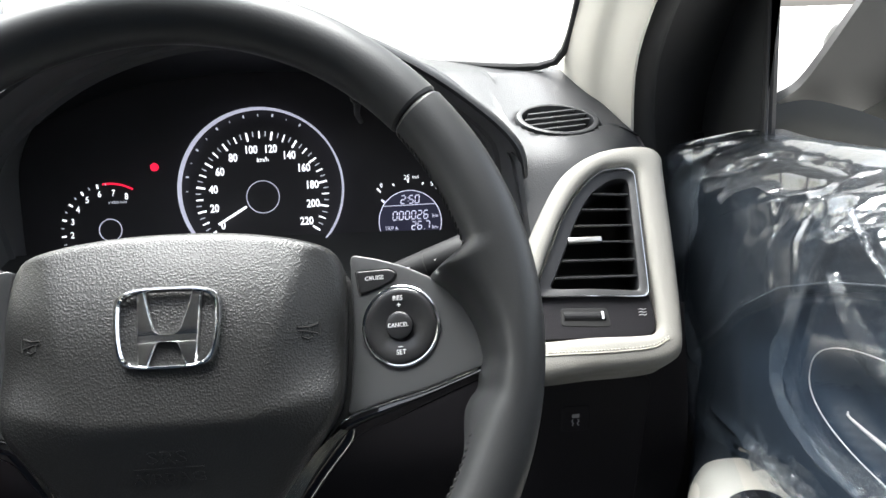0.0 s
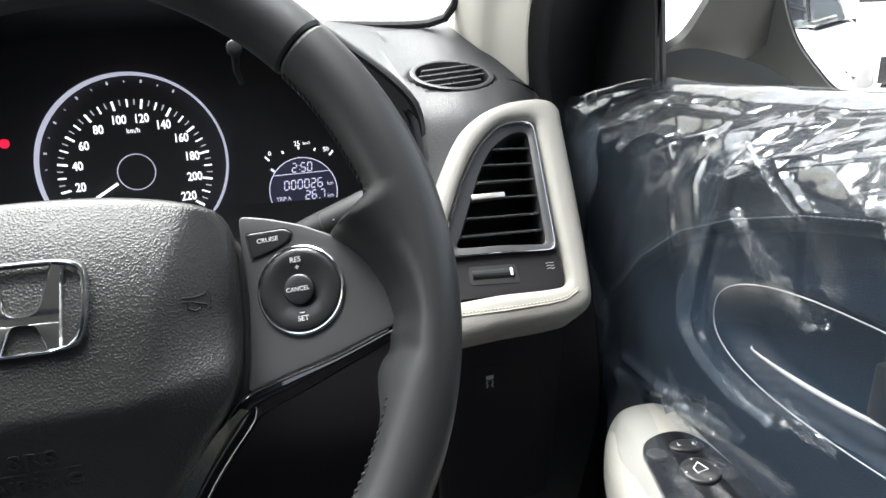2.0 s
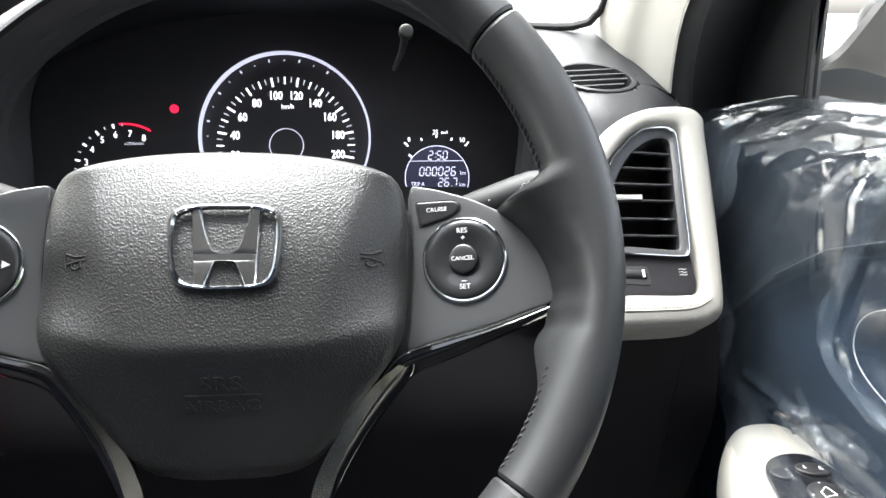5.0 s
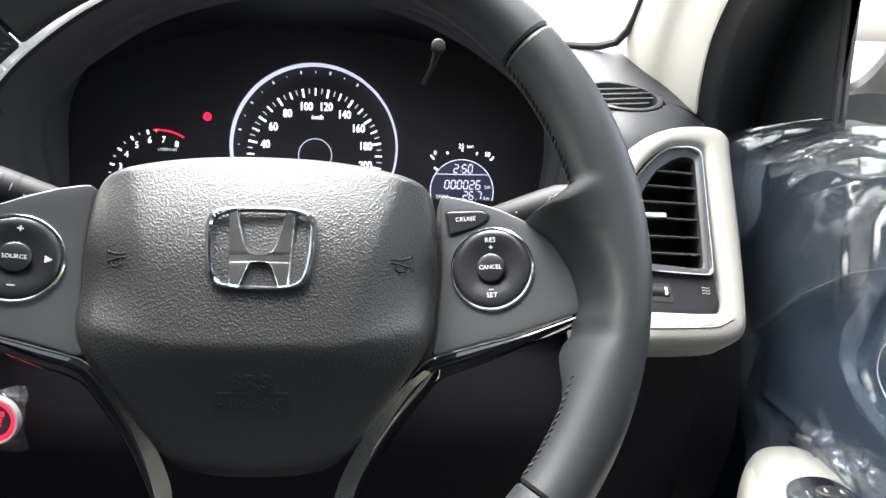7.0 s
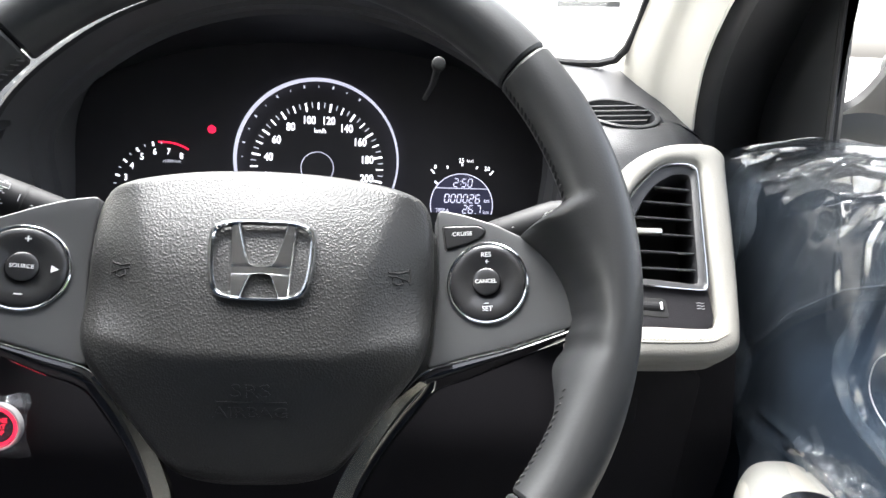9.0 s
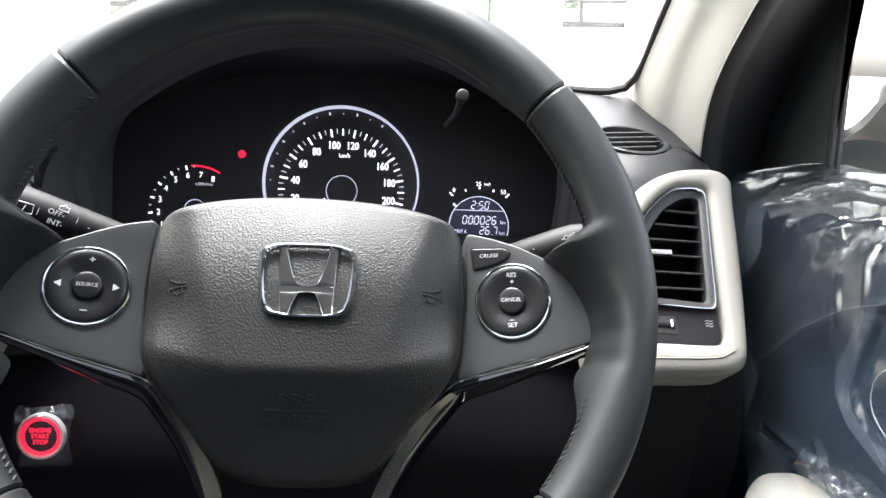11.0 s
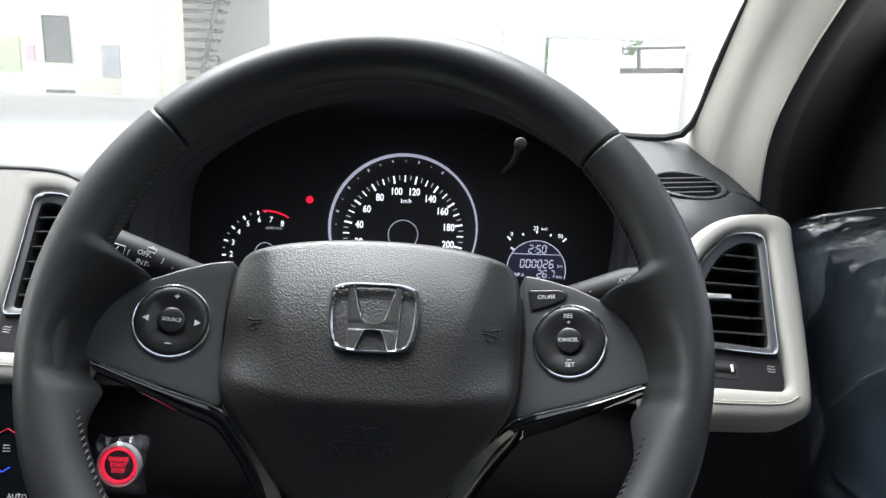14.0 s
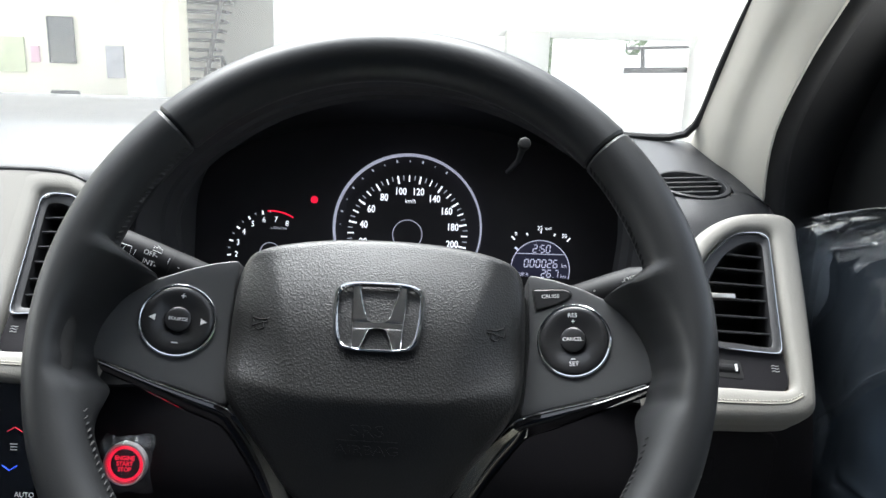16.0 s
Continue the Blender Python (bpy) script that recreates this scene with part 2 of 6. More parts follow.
def solo(name, bm, mat, label="", category="", group="", kind="", smooth=35):
    ob = new(name, mesh_of(name, bm, mat, smooth))
    return tagged(ob, label, category, group, kind)


def axes(origin, x, y, z):
    m = Matrix.Identity(4)
    for i, v in enumerate((x, y, z)):
        for r in range(3):
            m[r][i] = v[r]
    for r in range(3):
        m[r][3] = origin[r]
    return m


def spline(points, count, closed=True):
    """Evenly spaced points on a smooth curve through the given ones."""
    pts = [Vector(p) for p in points]
    n, out = len(pts), []
    spans = n if closed else n - 1
    for i in range(spans):
        if closed:
            p0, p1, p2, p3 = pts[i - 1], pts[i], pts[(i + 1) % n], pts[(i + 2) % n]
        else:
            p0, p1, p2, p3 = pts[max(0, i - 1)], pts[i], pts[i + 1], pts[min(n - 1, i + 2)]
        d1 = max((p2 - p1).length, 1e-6)
        t1 = (p2 - p0) * (d1 / max((p2 - p1).length + (p1 - p0).length, 1e-6))
        t2 = (p3 - p1) * (d1 / max((p3 - p2).length + (p2 - p1).length, 1e-6))
        for k in range(16):
            s = k / 16
            out.append(p1 * (2 * s**3 - 3 * s**2 + 1) + t1 * (s**3 - 2 * s**2 + s) + p2 * (3 * s**2 - 2 * s**3) + t2 * (s**3 - s**2))
    if not closed:
        out.append(pts[-1])
    loop = out + [out[0]] if closed else out
    acc = [0.0]
    for a, b in zip(loop, loop[1:]):
        acc.append(acc[-1] + (b - a).length)
    res, j = [], 0
    for i in range(count):
        d = acc[-1] * i / (count if closed else count - 1)
        while j < len(acc) - 2 and acc[j + 1] < d:
            j += 1
        w = (d - acc[j]) / max(acc[j + 1] - acc[j], 1e-9)
        res.append(loop[j].lerp(loop[j + 1], min(1, w)))
    return res


def rounded(points, radius, seg=5):
    """A polygon with its corners rounded."""
    pts, out = [Vector(p) for p in points], []
    n = len(pts)
    for i, p in enumerate(pts):
        a, b = pts[i - 1] - p, pts[(i + 1) % n] - p
        r = radius[i] if isinstance(radius, (list, tuple)) else radius
        r = min(r, a.length * 0.49, b.length * 0.49)
        s, e = p + a.normalized() * r, p + b.normalized() * r
        for k in range(seg + 1):
            t = k / seg
            out.append(s * (1 - t) ** 2 + p * 2 * t * (1 - t) + e * t * t)
    return out


def loft(rings, closed=True, cap0=False, cap1=False, bm=None):
    """Quads between rings of the same number of points."""
    bm = bm or bmesh.new()
    vs = [[bm.verts.new(p) for p in ring] for ring in rings]
    n = len(rings[0])
    for a, b in zip(vs, vs[1:]):
        for i in range(n if closed else n - 1):
            j = (i + 1) % n
            try:
                bm.faces.new((a[i], a[j], b[j], b[i]))
            except ValueError:
                pass
    if cap0:
        bm.faces.new(vs[0][::-1])
    if cap1:
        bm.faces.new(vs[-1])
    return bm


def flat(points, z=0.0):
    return [Vector((p[0], p[1], z)) for p in points]


def plate(outline, top, depth, edge=0.001, rings=6, steps=4):
    """A slab over a plane outline: top(x, y) gives its upper face; its rim is rounded by edge."""
    c = sum((Vector((p[0], p[1])) for p in outline), Vector((0, 0))) / len(outline)
    o = [Vector((p[0], p[1])) for p in outline]
    rs = [[Vector((p.x, p.y, top(p.x, p.y) - depth)) for p in o]]

    def inset(d):
        res = []
        n = len(o)
        for i, p in enumerate(o):
            t = (o[(i + 1) % n] - o[i - 1])
            nrm = Vector((t.y, -t.x)).normalized() if t.length > 1e-9 else Vector((0, 0))
            if nrm.dot(p - c) < 0 and abs(nrm.dot((p - c).normalized())) > 0.05:
                nrm = -nrm
            res.append(p - nrm * d)
        return res
    for k in range(steps + 1):
        a = k / steps * math.pi / 2
        ring = inset(edge * (1 - math.cos(a)))
        rs.append([Vector((p.x, p.y, top(p.x, p.y) - edge * (1 - math.sin(a)))) for p in ring])
    last = inset(edge)
    for k in range(1, rings):
        s = 1 - k / rings
        rs.append([Vector((c.x + (p.x - c.x) * s, c.y + (p.y - c.y) * s, top(c.x + (p.x - c.x) * s, c.y + (p.y - c.y) * s))) for p in last])
    bm = loft(rs, cap0=True)
    bm.verts.ensure_lookup_table()
    n = len(o)
    mid = bm.verts.new((c.x, c.y, top(c.x, c.y)))
    ring = list(bm.verts)[n * (len(rs) - 1):n * len(rs)]
    for i in range(n):
        bm.faces.new((ring[i], ring[(i + 1) % n], mid))
    return bm


def band(outer, inner, profile):
    """A closed frame between two outlines of as many points: profile rows are (0 outer .. 1 inner, height)."""
    rs = []
    for s, z in profile:
        rs.append([Vector((a[0] + (b[0] - a[0]) * s, a[1] + (b[1] - a[1]) * s, z)) for a, b in zip(outer, inner)])
    rs.append(rs[0])
    bm = loft(rs)
    bmesh.ops.remove_doubles(bm, verts=bm.verts[:], dist=1e-7)
    return bm


def tube(path, radius, sides=10, closed=False, bm=None, squash=1.0):
    """A round bar along a path; radius is a number or one for each point."""
    pts = [Vector(p) for p in path]
    n = len(pts)
    rs = []
    up = None
    for i, p in enumerate(pts):
        t = (pts[(i + 1) % n] - pts[i - 1]) if closed else (pts[min(n - 1, i + 1)] - pts[max(0, i - 1)])
        t.normalize()
        if up is None:
            up = t.orthogonal().normalized()
        up = (up - t * up.dot(t)).normalized()
        side = t.cross(up)
        r = radius[i] if isinstance(radius, (list, tuple)) else radius
        rs.append([p + (up * math.cos(a) + side * math.sin(a) * squash) * r for a in (2 * math.pi * k / sides for k in range(sides))])
    if closed:
        rs.append(rs[0])
    bm2 = loft(rs, cap0=not closed, cap1=not closed, bm=bm)
    if closed:
        bmesh.ops.remove_doubles(bm2, verts=bm2.verts[:], dist=1e-7)
    return bm2


def box(x0, x1, y0, y1, z0, z1, bevel=0.0, seg=2):
    bm = bmesh.new()
    bmesh.ops.create_cube(bm, size=1, matrix=Matrix.Translation(((x0 + x1) / 2, (y0 + y1) / 2, (z0 + z1) / 2)) @ Matrix.Diagonal((x1 - x0, y1 - y0, z1 - z0, 1)))
    if bevel:
        bmesh.ops.bevel(bm, geom=bm.edges[:], offset=bevel, segments=seg, profile=0.5, affect="EDGES")
    return bm


def sheet(f, nu, nv, thick=0.0):
    """A surface f(u, v), u and v from 0 to 1, with a thickness along its normal."""
    grid = [[Vector(f(i / nu, j / nv)) for i in range(nu + 1)] for j in range(nv + 1)]
    bm = loft(grid, closed=False)
    if thick:
        bmesh.ops.recalc_face_normals(bm, faces=bm.faces[:])
        bmesh.ops.solidify(bm, geom=bm.faces[:], thickness=thick)
    return bm


def disc(r, z, depth, n=48, edge=0.0006, dome=0.0, cx=0.0, cy=0.0):
    o = [(cx + r * math.cos(2 * math.pi * k / n), cy + r * math.sin(2 * math.pi * k / n)) for k in range(n)]
    return plate(o, lambda x, y: z + dome * (1 - ((x - cx) ** 2 + (y - cy) ** 2) / (r * r)), depth, edge, rings=4, steps=3)


def ring(r, w, z, h, n=72, cx=0.0, cy=0.0, a0=0.0, a1=360.0):
    """A flat ring of width w (or an arc of it) with a rounded top."""
    full = a1 - a0 >= 359.9
    rows = []
    cnt = n if full else n + 1
    for k in range(cnt):
        a = radians(a0 + (a1 - a0) * k / n)
        c, s = math.cos(a), math.sin(a)
        rows.append([Vector((cx + (r + dr) * c, cy + (r + dr) * s, z + dz)) for dr, dz in ((-w / 2, 0), (-w / 2, h * 0.6), (-w / 4, h), (w / 4, h), (w / 2, h * 0.6), (w / 2, 0))])
    if full:
        rows.append(rows[0])
    bm = loft(rows, closed=True, cap0=not full, cap1=not full)
    if full:
        bmesh.ops.remove_doubles(bm, verts=bm.verts[:], dist=1e-8)
    return bm


def lettering(body, size, m, extrude=0.00015, squeeze=1.0, bold=0.0):
    """The mesh of a line of writing, centred, in the plane of m."""
    cu = bpy.data.curves.new("lettering", "FONT")
    cu.body, cu.size, cu.align_x, cu.align_y, cu.extrude, cu.resolution_u = body, size, "CENTER", "CENTER", extrude, 3
    cu.offset = bold
    tmp = bpy.data.objects.new("lettering", cu)
    me = bpy.data.meshes.new_from_object(tmp)
    bm = bmesh.new()
    bm.from_mesh(me)
    bm.transform(m @ Matrix.Diagonal((squeeze, 1, 1, 1)))
    bpy.data.objects.remove(tmp)
    bpy.data.meshes.remove(me)
    bpy.data.curves.remove(cu)
    return bm


def at2(x, y, z, turn=0.0):
    return Matrix.Translation((x, y, z)) @ Matrix.Rotation(radians(turn), 4, "Z")


def merge(bm, other):
    me = bpy.data.meshes.new("tmp")
    other.to_mesh(me)
    other.free()
    bm.from_mesh(me)
    bpy.data.meshes.remove(me)
    return bm


def clamp(v, a=0.0, b=1.0):
    return max(a, min(b, v))


def ease(v):
    v = clamp(v)
    return v * v * (3 - 2 * v)


# ---- steering wheel ----
TILT_W = radians(30.4)
WHEEL = axes((-0.0033, -0.0163, 0.9991), (1, 0, 0), (0, math.sin(TILT_W), math.cos(TILT_W)), (0, -math.cos(TILT_W), math.sin(TILT_W))) @ Matrix.Rotation(radians(-0.8), 4, "Z")


WEB = [(-40, .1430), (-25, .1430), (-19, .1445), (-13, .1490), (-9.5, .1530), (-7.5, .1550), (-5.5, .1555), (-1.1, .1530), (2.4, .1493), (5.5, .1455), (8.6, .1408), (11.5, .1355), (13.0, .1325), (16.7, .125), (24, .110)]


def t_of(angle):
    t = (angle + 180) % 360 - 180
    return (180 - t + 180) % 360 - 180 if abs(t) > 90 else t


def web_edge(angle):
    """Inner end of the leather web beside a side spoke: (weight, radius)."""
    t = (angle + 180) % 360 - 180
    if abs(t) > 90:
        t = (180 - t + 180) % 360 - 180
    w = ease((15.3 - t) / 3.0) * ease((t + 25) / 15)
    for (a0, r0), (a1, r1) in zip(WEB, WEB[1:]):
        if a0 <= t <= a1:
            return w, r0 + (r1 - r0) * (t - a0) / (a1 - a0)
    return 0.0, 0.15


def rim_ring(angle, grow=0.0, R=0.1667, web=True):
    """One section of the rim: a rounded oval, thicker at the grips and drawn inwards to the spokes."""
    a = radians(angle)
    c, s = math.cos(a), math.sin(a)
    grip = math.exp(-((abs(((angle + 90) % 360) - 180) - 68) / 16) ** 2)
    rr, rn = 0.0150 + 0.0004 * grip + grow, 0.0158 + 0.0005 * grip + grow
    w, re = web_edge(angle) if web else (0.0, 0.15)
    re -= 0.0035 * ease((t_of(angle) + 12) / 4)
    re += (0.0030 if c > 0 else 0.0065) * ease((t_of(angle) + 16) / 6)
    ze = -0.0500 + 0.36 * max(0, re * abs(c) - 0.088) + grow
    row = []
    for k in range(40):
        b = 2 * math.pi * k / 40
        dr, dn = math.cos(b) * rr, math.sin(b) * rn
        if dr < 0:
            dr *= 1.0 + 0.04 * grip
            f = math.cos(b)
            wr = f * (R - re)
            wz = ze + (rn - ze) * math.sin(b) if dn >= 0 else ze + (rn + ze) * math.sin(b)
            wr *= 1 + 0.012 * noise.noise((angle * 0.9, b * 2, 0.5))
            dr, dn = dr + (wr - dr) * w, dn + (wz - dn) * w
        row.append(Vector(((R + dr) * c, (R + dr) * s, dn)))
    return row


def rim_piece(a0, a1):
    n = max(8, int((a1 - a0) / 0.7))
    rows = [rim_ring(a0 + 0.16, -0.004)]
    rows += [rim_ring(a0 + (0.16 if k == 0 else 0) + (a1 - a0) * k / n - (0.16 if k == n else 0), -0.0012 if k in (0, n) else 0) for k in range(n + 1)]
    rows.append(rim_ring(a1 - 0.16, -0.004))
    return loft(rows, cap0=True, cap1=True)


wheel = thing("steering_wheel", WHEEL, "black leather steering wheel with three spokes and chrome emblem", "steering wheel")
SEAMS = (40.9, 138.2, 218.5, 321.5)
part("rim_upper", rim_piece(SEAMS[0], SEAMS[1]), LEATHER, wheel, "smooth dark leather upper rim section")
part("rim_grip", rim_piece(SEAMS[1], SEAMS[2]), LEATHER, wheel)
part("rim_grip", rim_piece(SEAMS[3] - 360, SEAMS[0]), LEATHER, wheel)
part("rim_lower", rim_piece(SEAMS[2], SEAMS[3]), LEATHER, wheel)
core = [[p * 1.0 for p in rim_ring(k * 6, -0.0070, 0.1667, False)] for k in range(60)]
core.append(core[0])
part("rim_core", loft(core), BLACK_VOID, wheel)
random.seed(3)
for a0, a1 in ((SEAMS[3] - 360 + 1, -19), (14.5, SEAMS[0] - 1), (SEAMS[1] + 1, 165.5), (199, SEAMS[2] - 1)):
    bm = bmesh.new()
    n = int((a1 - a0) / 1.25)
    for k in range(n):
        a = radians(a0 + (a1 - a0) * (k + 0.5) / n)
        g = math.exp(-((abs(((math.degrees(a) + 90) % 360) - 180) - 68) / 16) ** 2)
        rr = 0.1667 - (0.0150 + 0.0004 * g) * (1.0 + 0.04 * g) - 0.0001
        for sgn in (-1, 1):
            d = 0.55 * radians(1.0)
            p = Vector((rr * math.cos(a - d * sgn * 0.8), rr * math.sin(a - d * sgn * 0.8), 0.0012 - 0.0022 * sgn))
            q = Vector((rr * math.cos(a + d * sgn * 0.8), rr * math.sin(a + d * sgn * 0.8), 0.0012 + 0.0018 * sgn))
            tube([p, (p + q) / 2 * 0.998, q], [0.0003, 0.00055, 0.0003], 5, bm=bm)
    part("stitching", bm, THREAD, wheel, "cross stitching along the inner rim")

PAD = [(0, .0590), (.045, .0565), (.079, .0485), (.0865, .040), (.0885, .004), (.086, -.028), (.081, -.041), (.063, -.064), (.042, -.090), (.025, -.0965), (0, -.098)]
PAD_OUT = spline([(x * 0.965, y, 0) for x, y in PAD] + [(-x, y, 0) for x, y in PAD[-2:0:-1]], 120)


def pad_top(x, y):
    """The face of the airbag cover: a domed middle, a valley on each flank and a lower part that falls away."""
    ax = abs(x)
    z = -0.0142 - 0.8 * x * x - 3.4 * max(0.0, y + 0.004) ** 2
    d = ax - (0.0515 + 0.30 * y)
    d = 0.5 * (d + math.sqrt(d * d + 0.000006))
    z -= 0.38 * d * ease((0.056 - y) / 0.014) * ease((y + 0.048) / 0.05)
    z -= 0.20 * max(0.0, ax - 0.076)
    crease = -0.036 + 0.52 * max(0.0, ax - 0.035) ** 1.25
    low = max(0.0, crease - y)
    z -= 0.54 * (math.sqrt(low * low + 0.000008) - 0.00283)
    return z


pad = part("airbag_cover", plate(PAD_OUT, pad_top, 0.035, 0.0055, rings=40, steps=6), PAD_VINYL, wheel, "grained black airbag cover with faceted flanks", smooth=50)

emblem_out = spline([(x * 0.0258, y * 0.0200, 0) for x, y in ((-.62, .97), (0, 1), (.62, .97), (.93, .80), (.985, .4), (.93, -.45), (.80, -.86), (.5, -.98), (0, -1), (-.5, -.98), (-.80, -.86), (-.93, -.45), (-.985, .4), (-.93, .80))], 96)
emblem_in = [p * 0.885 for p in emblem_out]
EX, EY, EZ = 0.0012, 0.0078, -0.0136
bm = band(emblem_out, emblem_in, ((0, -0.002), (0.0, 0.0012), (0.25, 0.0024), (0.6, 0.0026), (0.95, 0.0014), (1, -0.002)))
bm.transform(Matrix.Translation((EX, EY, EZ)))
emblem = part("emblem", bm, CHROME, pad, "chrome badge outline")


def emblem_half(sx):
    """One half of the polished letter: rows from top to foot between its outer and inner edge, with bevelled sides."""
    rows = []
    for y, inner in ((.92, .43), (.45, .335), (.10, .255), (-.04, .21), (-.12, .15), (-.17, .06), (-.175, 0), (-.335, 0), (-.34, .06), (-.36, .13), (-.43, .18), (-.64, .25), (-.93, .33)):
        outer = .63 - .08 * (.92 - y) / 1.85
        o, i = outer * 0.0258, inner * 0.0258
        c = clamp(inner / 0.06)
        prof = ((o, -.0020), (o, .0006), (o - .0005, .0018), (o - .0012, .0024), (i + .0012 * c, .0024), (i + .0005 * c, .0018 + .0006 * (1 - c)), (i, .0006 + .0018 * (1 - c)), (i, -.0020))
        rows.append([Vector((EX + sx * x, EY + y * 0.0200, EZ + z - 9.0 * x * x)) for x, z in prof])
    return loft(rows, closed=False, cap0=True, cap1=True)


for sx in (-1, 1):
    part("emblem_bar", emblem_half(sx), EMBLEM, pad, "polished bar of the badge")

# horn marks, black to imitate shade in moulded lines, and the moulded safety lettering
for sx in (-1, 1):
    cx, cy = sx * 0.0695, 0.0040
    bm = bmesh.new()
    for pth in ([(-.0062, .0012), (-.002, .0012), (.0018, .0026)], [(-.0062, -.0002), (-.003, -.0003), (.0018, -.0014)], [(.0024, .0036), (.0028, .0006), (.0024, -.0026)],
                [(-.004, -.0006), (-.0044, -.0026), (-.0022, -.0036), (-.0002, -.0026), (-.0004, -.0008)]):
        q = [(cx - sx * px * 1.25 * -1 if sx < 0 else cx + px * 1.25, cy + py * 1.25) for px, py in pth]
        tube([(x, y, pad_top(x, y) + 0.0001) for x, y in q], 0.00050, 6, bm=bm)
    part("horn_mark", bm, BLACK_VOID, pad, "small horn symbol, black for the shade in its moulding")
for txt_, yy, sz in (("SRS", -0.0535, 0.0098), ("AIRBAG", -0.0632, 0.0078)):
    t0 = pad_top(0, yy)
    tl = math.atan2(pad_top(0, yy + 0.003) - pad_top(0, yy - 0.003), 0.006)
    m = Matrix.Translation((-0.001, yy, t0)) @ Matrix.Rotation(tl, 4, "X")
    part("moulded_lettering", lettering(txt_, sz, m, 0.00045, 1.3), PAD_VINYL, pad, smooth=0)
tl = math.atan2(pad_top(0, -0.055) - pad_top(0, -0.061), 0.006)
bm = box(-0.017, 0.016, -0.0003, 0.0003, -0.0002, 0.0003)
bm.transform(Matrix.Translation((0, -0.0583, pad_top(0, -0.0583))) @ Matrix.Rotation(tl, 4, "X"))
part("moulded_line", bm, PAD_VINYL, pad, smooth=0)

# side spokes with their switches
PANEL = [(.0905, .0468), (.104, .0430), (.118, .0368), (.1325, .0275), (.1440, .0135), (.1520, -.003), (.1545, -.015), (.1535, -.0200), (.126, -.0300), (.105, -.0360), (.0865, -.0420), (.0890, -.030), (.0915, .004)]


def panel_z(x, y):
    return -0.0475 + 0.36 * max(0, abs(x) - 0.088)


def side_x(x, sx):
    """The spoke under the driver's right hand begins a little nearer to the middle."""
    return x - (0.0030 * ease((0.125 - x) / 0.03) if sx > 0 else 0.0)


def mirrored(points, sx):
    """The outline for one side; its outer end reaches further under the rim."""
    k = 1.12 if sx > 0 else 1.22
    return [(sx * side_x(p[0] if p[0] < 0.12 else 0.12 + (p[0] - 0.12) * k, sx), p[1] + (0.0022 if sx > 0 and p[1] < -0.015 else 0.0)) for p in points]


def spoke(sx):
    panel = part("spoke_panel", plate(rounded(mirrored(PANEL, sx), 0.004, 4), panel_z, 0.02, 0.0012, rings=6), SATIN, wheel, "satin black spoke switch panel")
    # gloss trim below the panel and down the lower spoke
    trim = [(.1545, -.0210), (.126, -.0310), (.105, -.0370), (.0860, -.0430), (.076, -.052), (.061, -.072), (.046, -.100), (.034, -.135), (.032, -.150),
            (.050, -.150), (.046, -.128), (.0535, -.106), (.067, -.082), (.0845, -.0600), (.093, -.0520), (.108, -.0465), (.128, -.0380), (.1550, -.0275)]
    zf = lambda x, y: -0.0480 + 0.34 * max(0, abs(x) - 0.088) + 0.20 * max(0, -y - 0.105)
    lift = 0.0024 if sx > 0 else 0.0
    trim = [(side_x(x, sx), y + lift * ease((y + 0.07) / 0.03)) for x, y in trim]
    top_line = spline([(x, y, 0) for x, y in trim[:9]], 60, False)
    low_line = spline([(x, y, 0) for x, y in trim[9:][::-1]], 60, False)
    rows = []
    for s, dz in ((0.0, -0.018), (0.0, -0.0012), (0.06, 0.0), (0.30, 0.0008), (0.55, -0.0004), (0.80, -0.0040), (1.0, -0.0100), (1.0, -0.020)):
        rows.append([Vector((sx * (a.x + (b.x - a.x) * s), a.y + (b.y - a.y) * s, zf(a.x + (b.x - a.x) * s, a.y + (b.y - a.y) * s) + dz)) for a, b in zip(top_line, low_line)])
    part("spoke_trim", loft(rows, closed=False), PIANO, wheel, "piano black trim under the spoke")
    line = [Vector((sx * p.x, p.y - 0.0004, zf(p.x, p.y) + 0.0006)) for p in top_line[1:28]]
    part("bright_line", tube(line, 0.00055, 6), CHROME, wheel, "thin chrome line on the trim edge")
    inlay_a = spline([(.0835, -.0475, 0), (.073, -.0575, 0), (.0585, -.079, 0), (.050, -.097, 0), (.0455, -.110, 0)], 24, False)
    inlay_b = spline([(.0800, -.0462, 0), (.0665, -.0575, 0), (.0500, -.0795, 0), (.0400, -.0985, 0), (.0365, -.113, 0)], 24, False)
    rows = [[Vector((sx * p.x, p.y, zf(p.x, p.y) + 0.0004)) for p in inlay_a], [Vector((sx * p.x, p.y, zf(p.x, p.y) + 0.0010)) for p in inlay_a],
            [Vector((sx * p.x, p.y, zf(p.x, p.y) + 0.0036)) for p in inlay_b], [Vector((sx * p.x, p.y, zf(p.x, p.y) - 0.002)) for p in inlay_b]]
    part("silver_inlay", loft(rows, closed=False), INLAY, wheel, "satin grey inlay on the lower spoke")
    return panel


def dial_frame(cx, cy, sx):
    """The plane of a round switch, leaning with its panel."""
    z = panel_z(cx, cy)
    t = Vector((1, 0, 0.36 * sx)).normalized()
    n = t.cross(Vector((0, 1, 0)))
    return axes((cx, cy, z), t, (0, 1, 0), n)


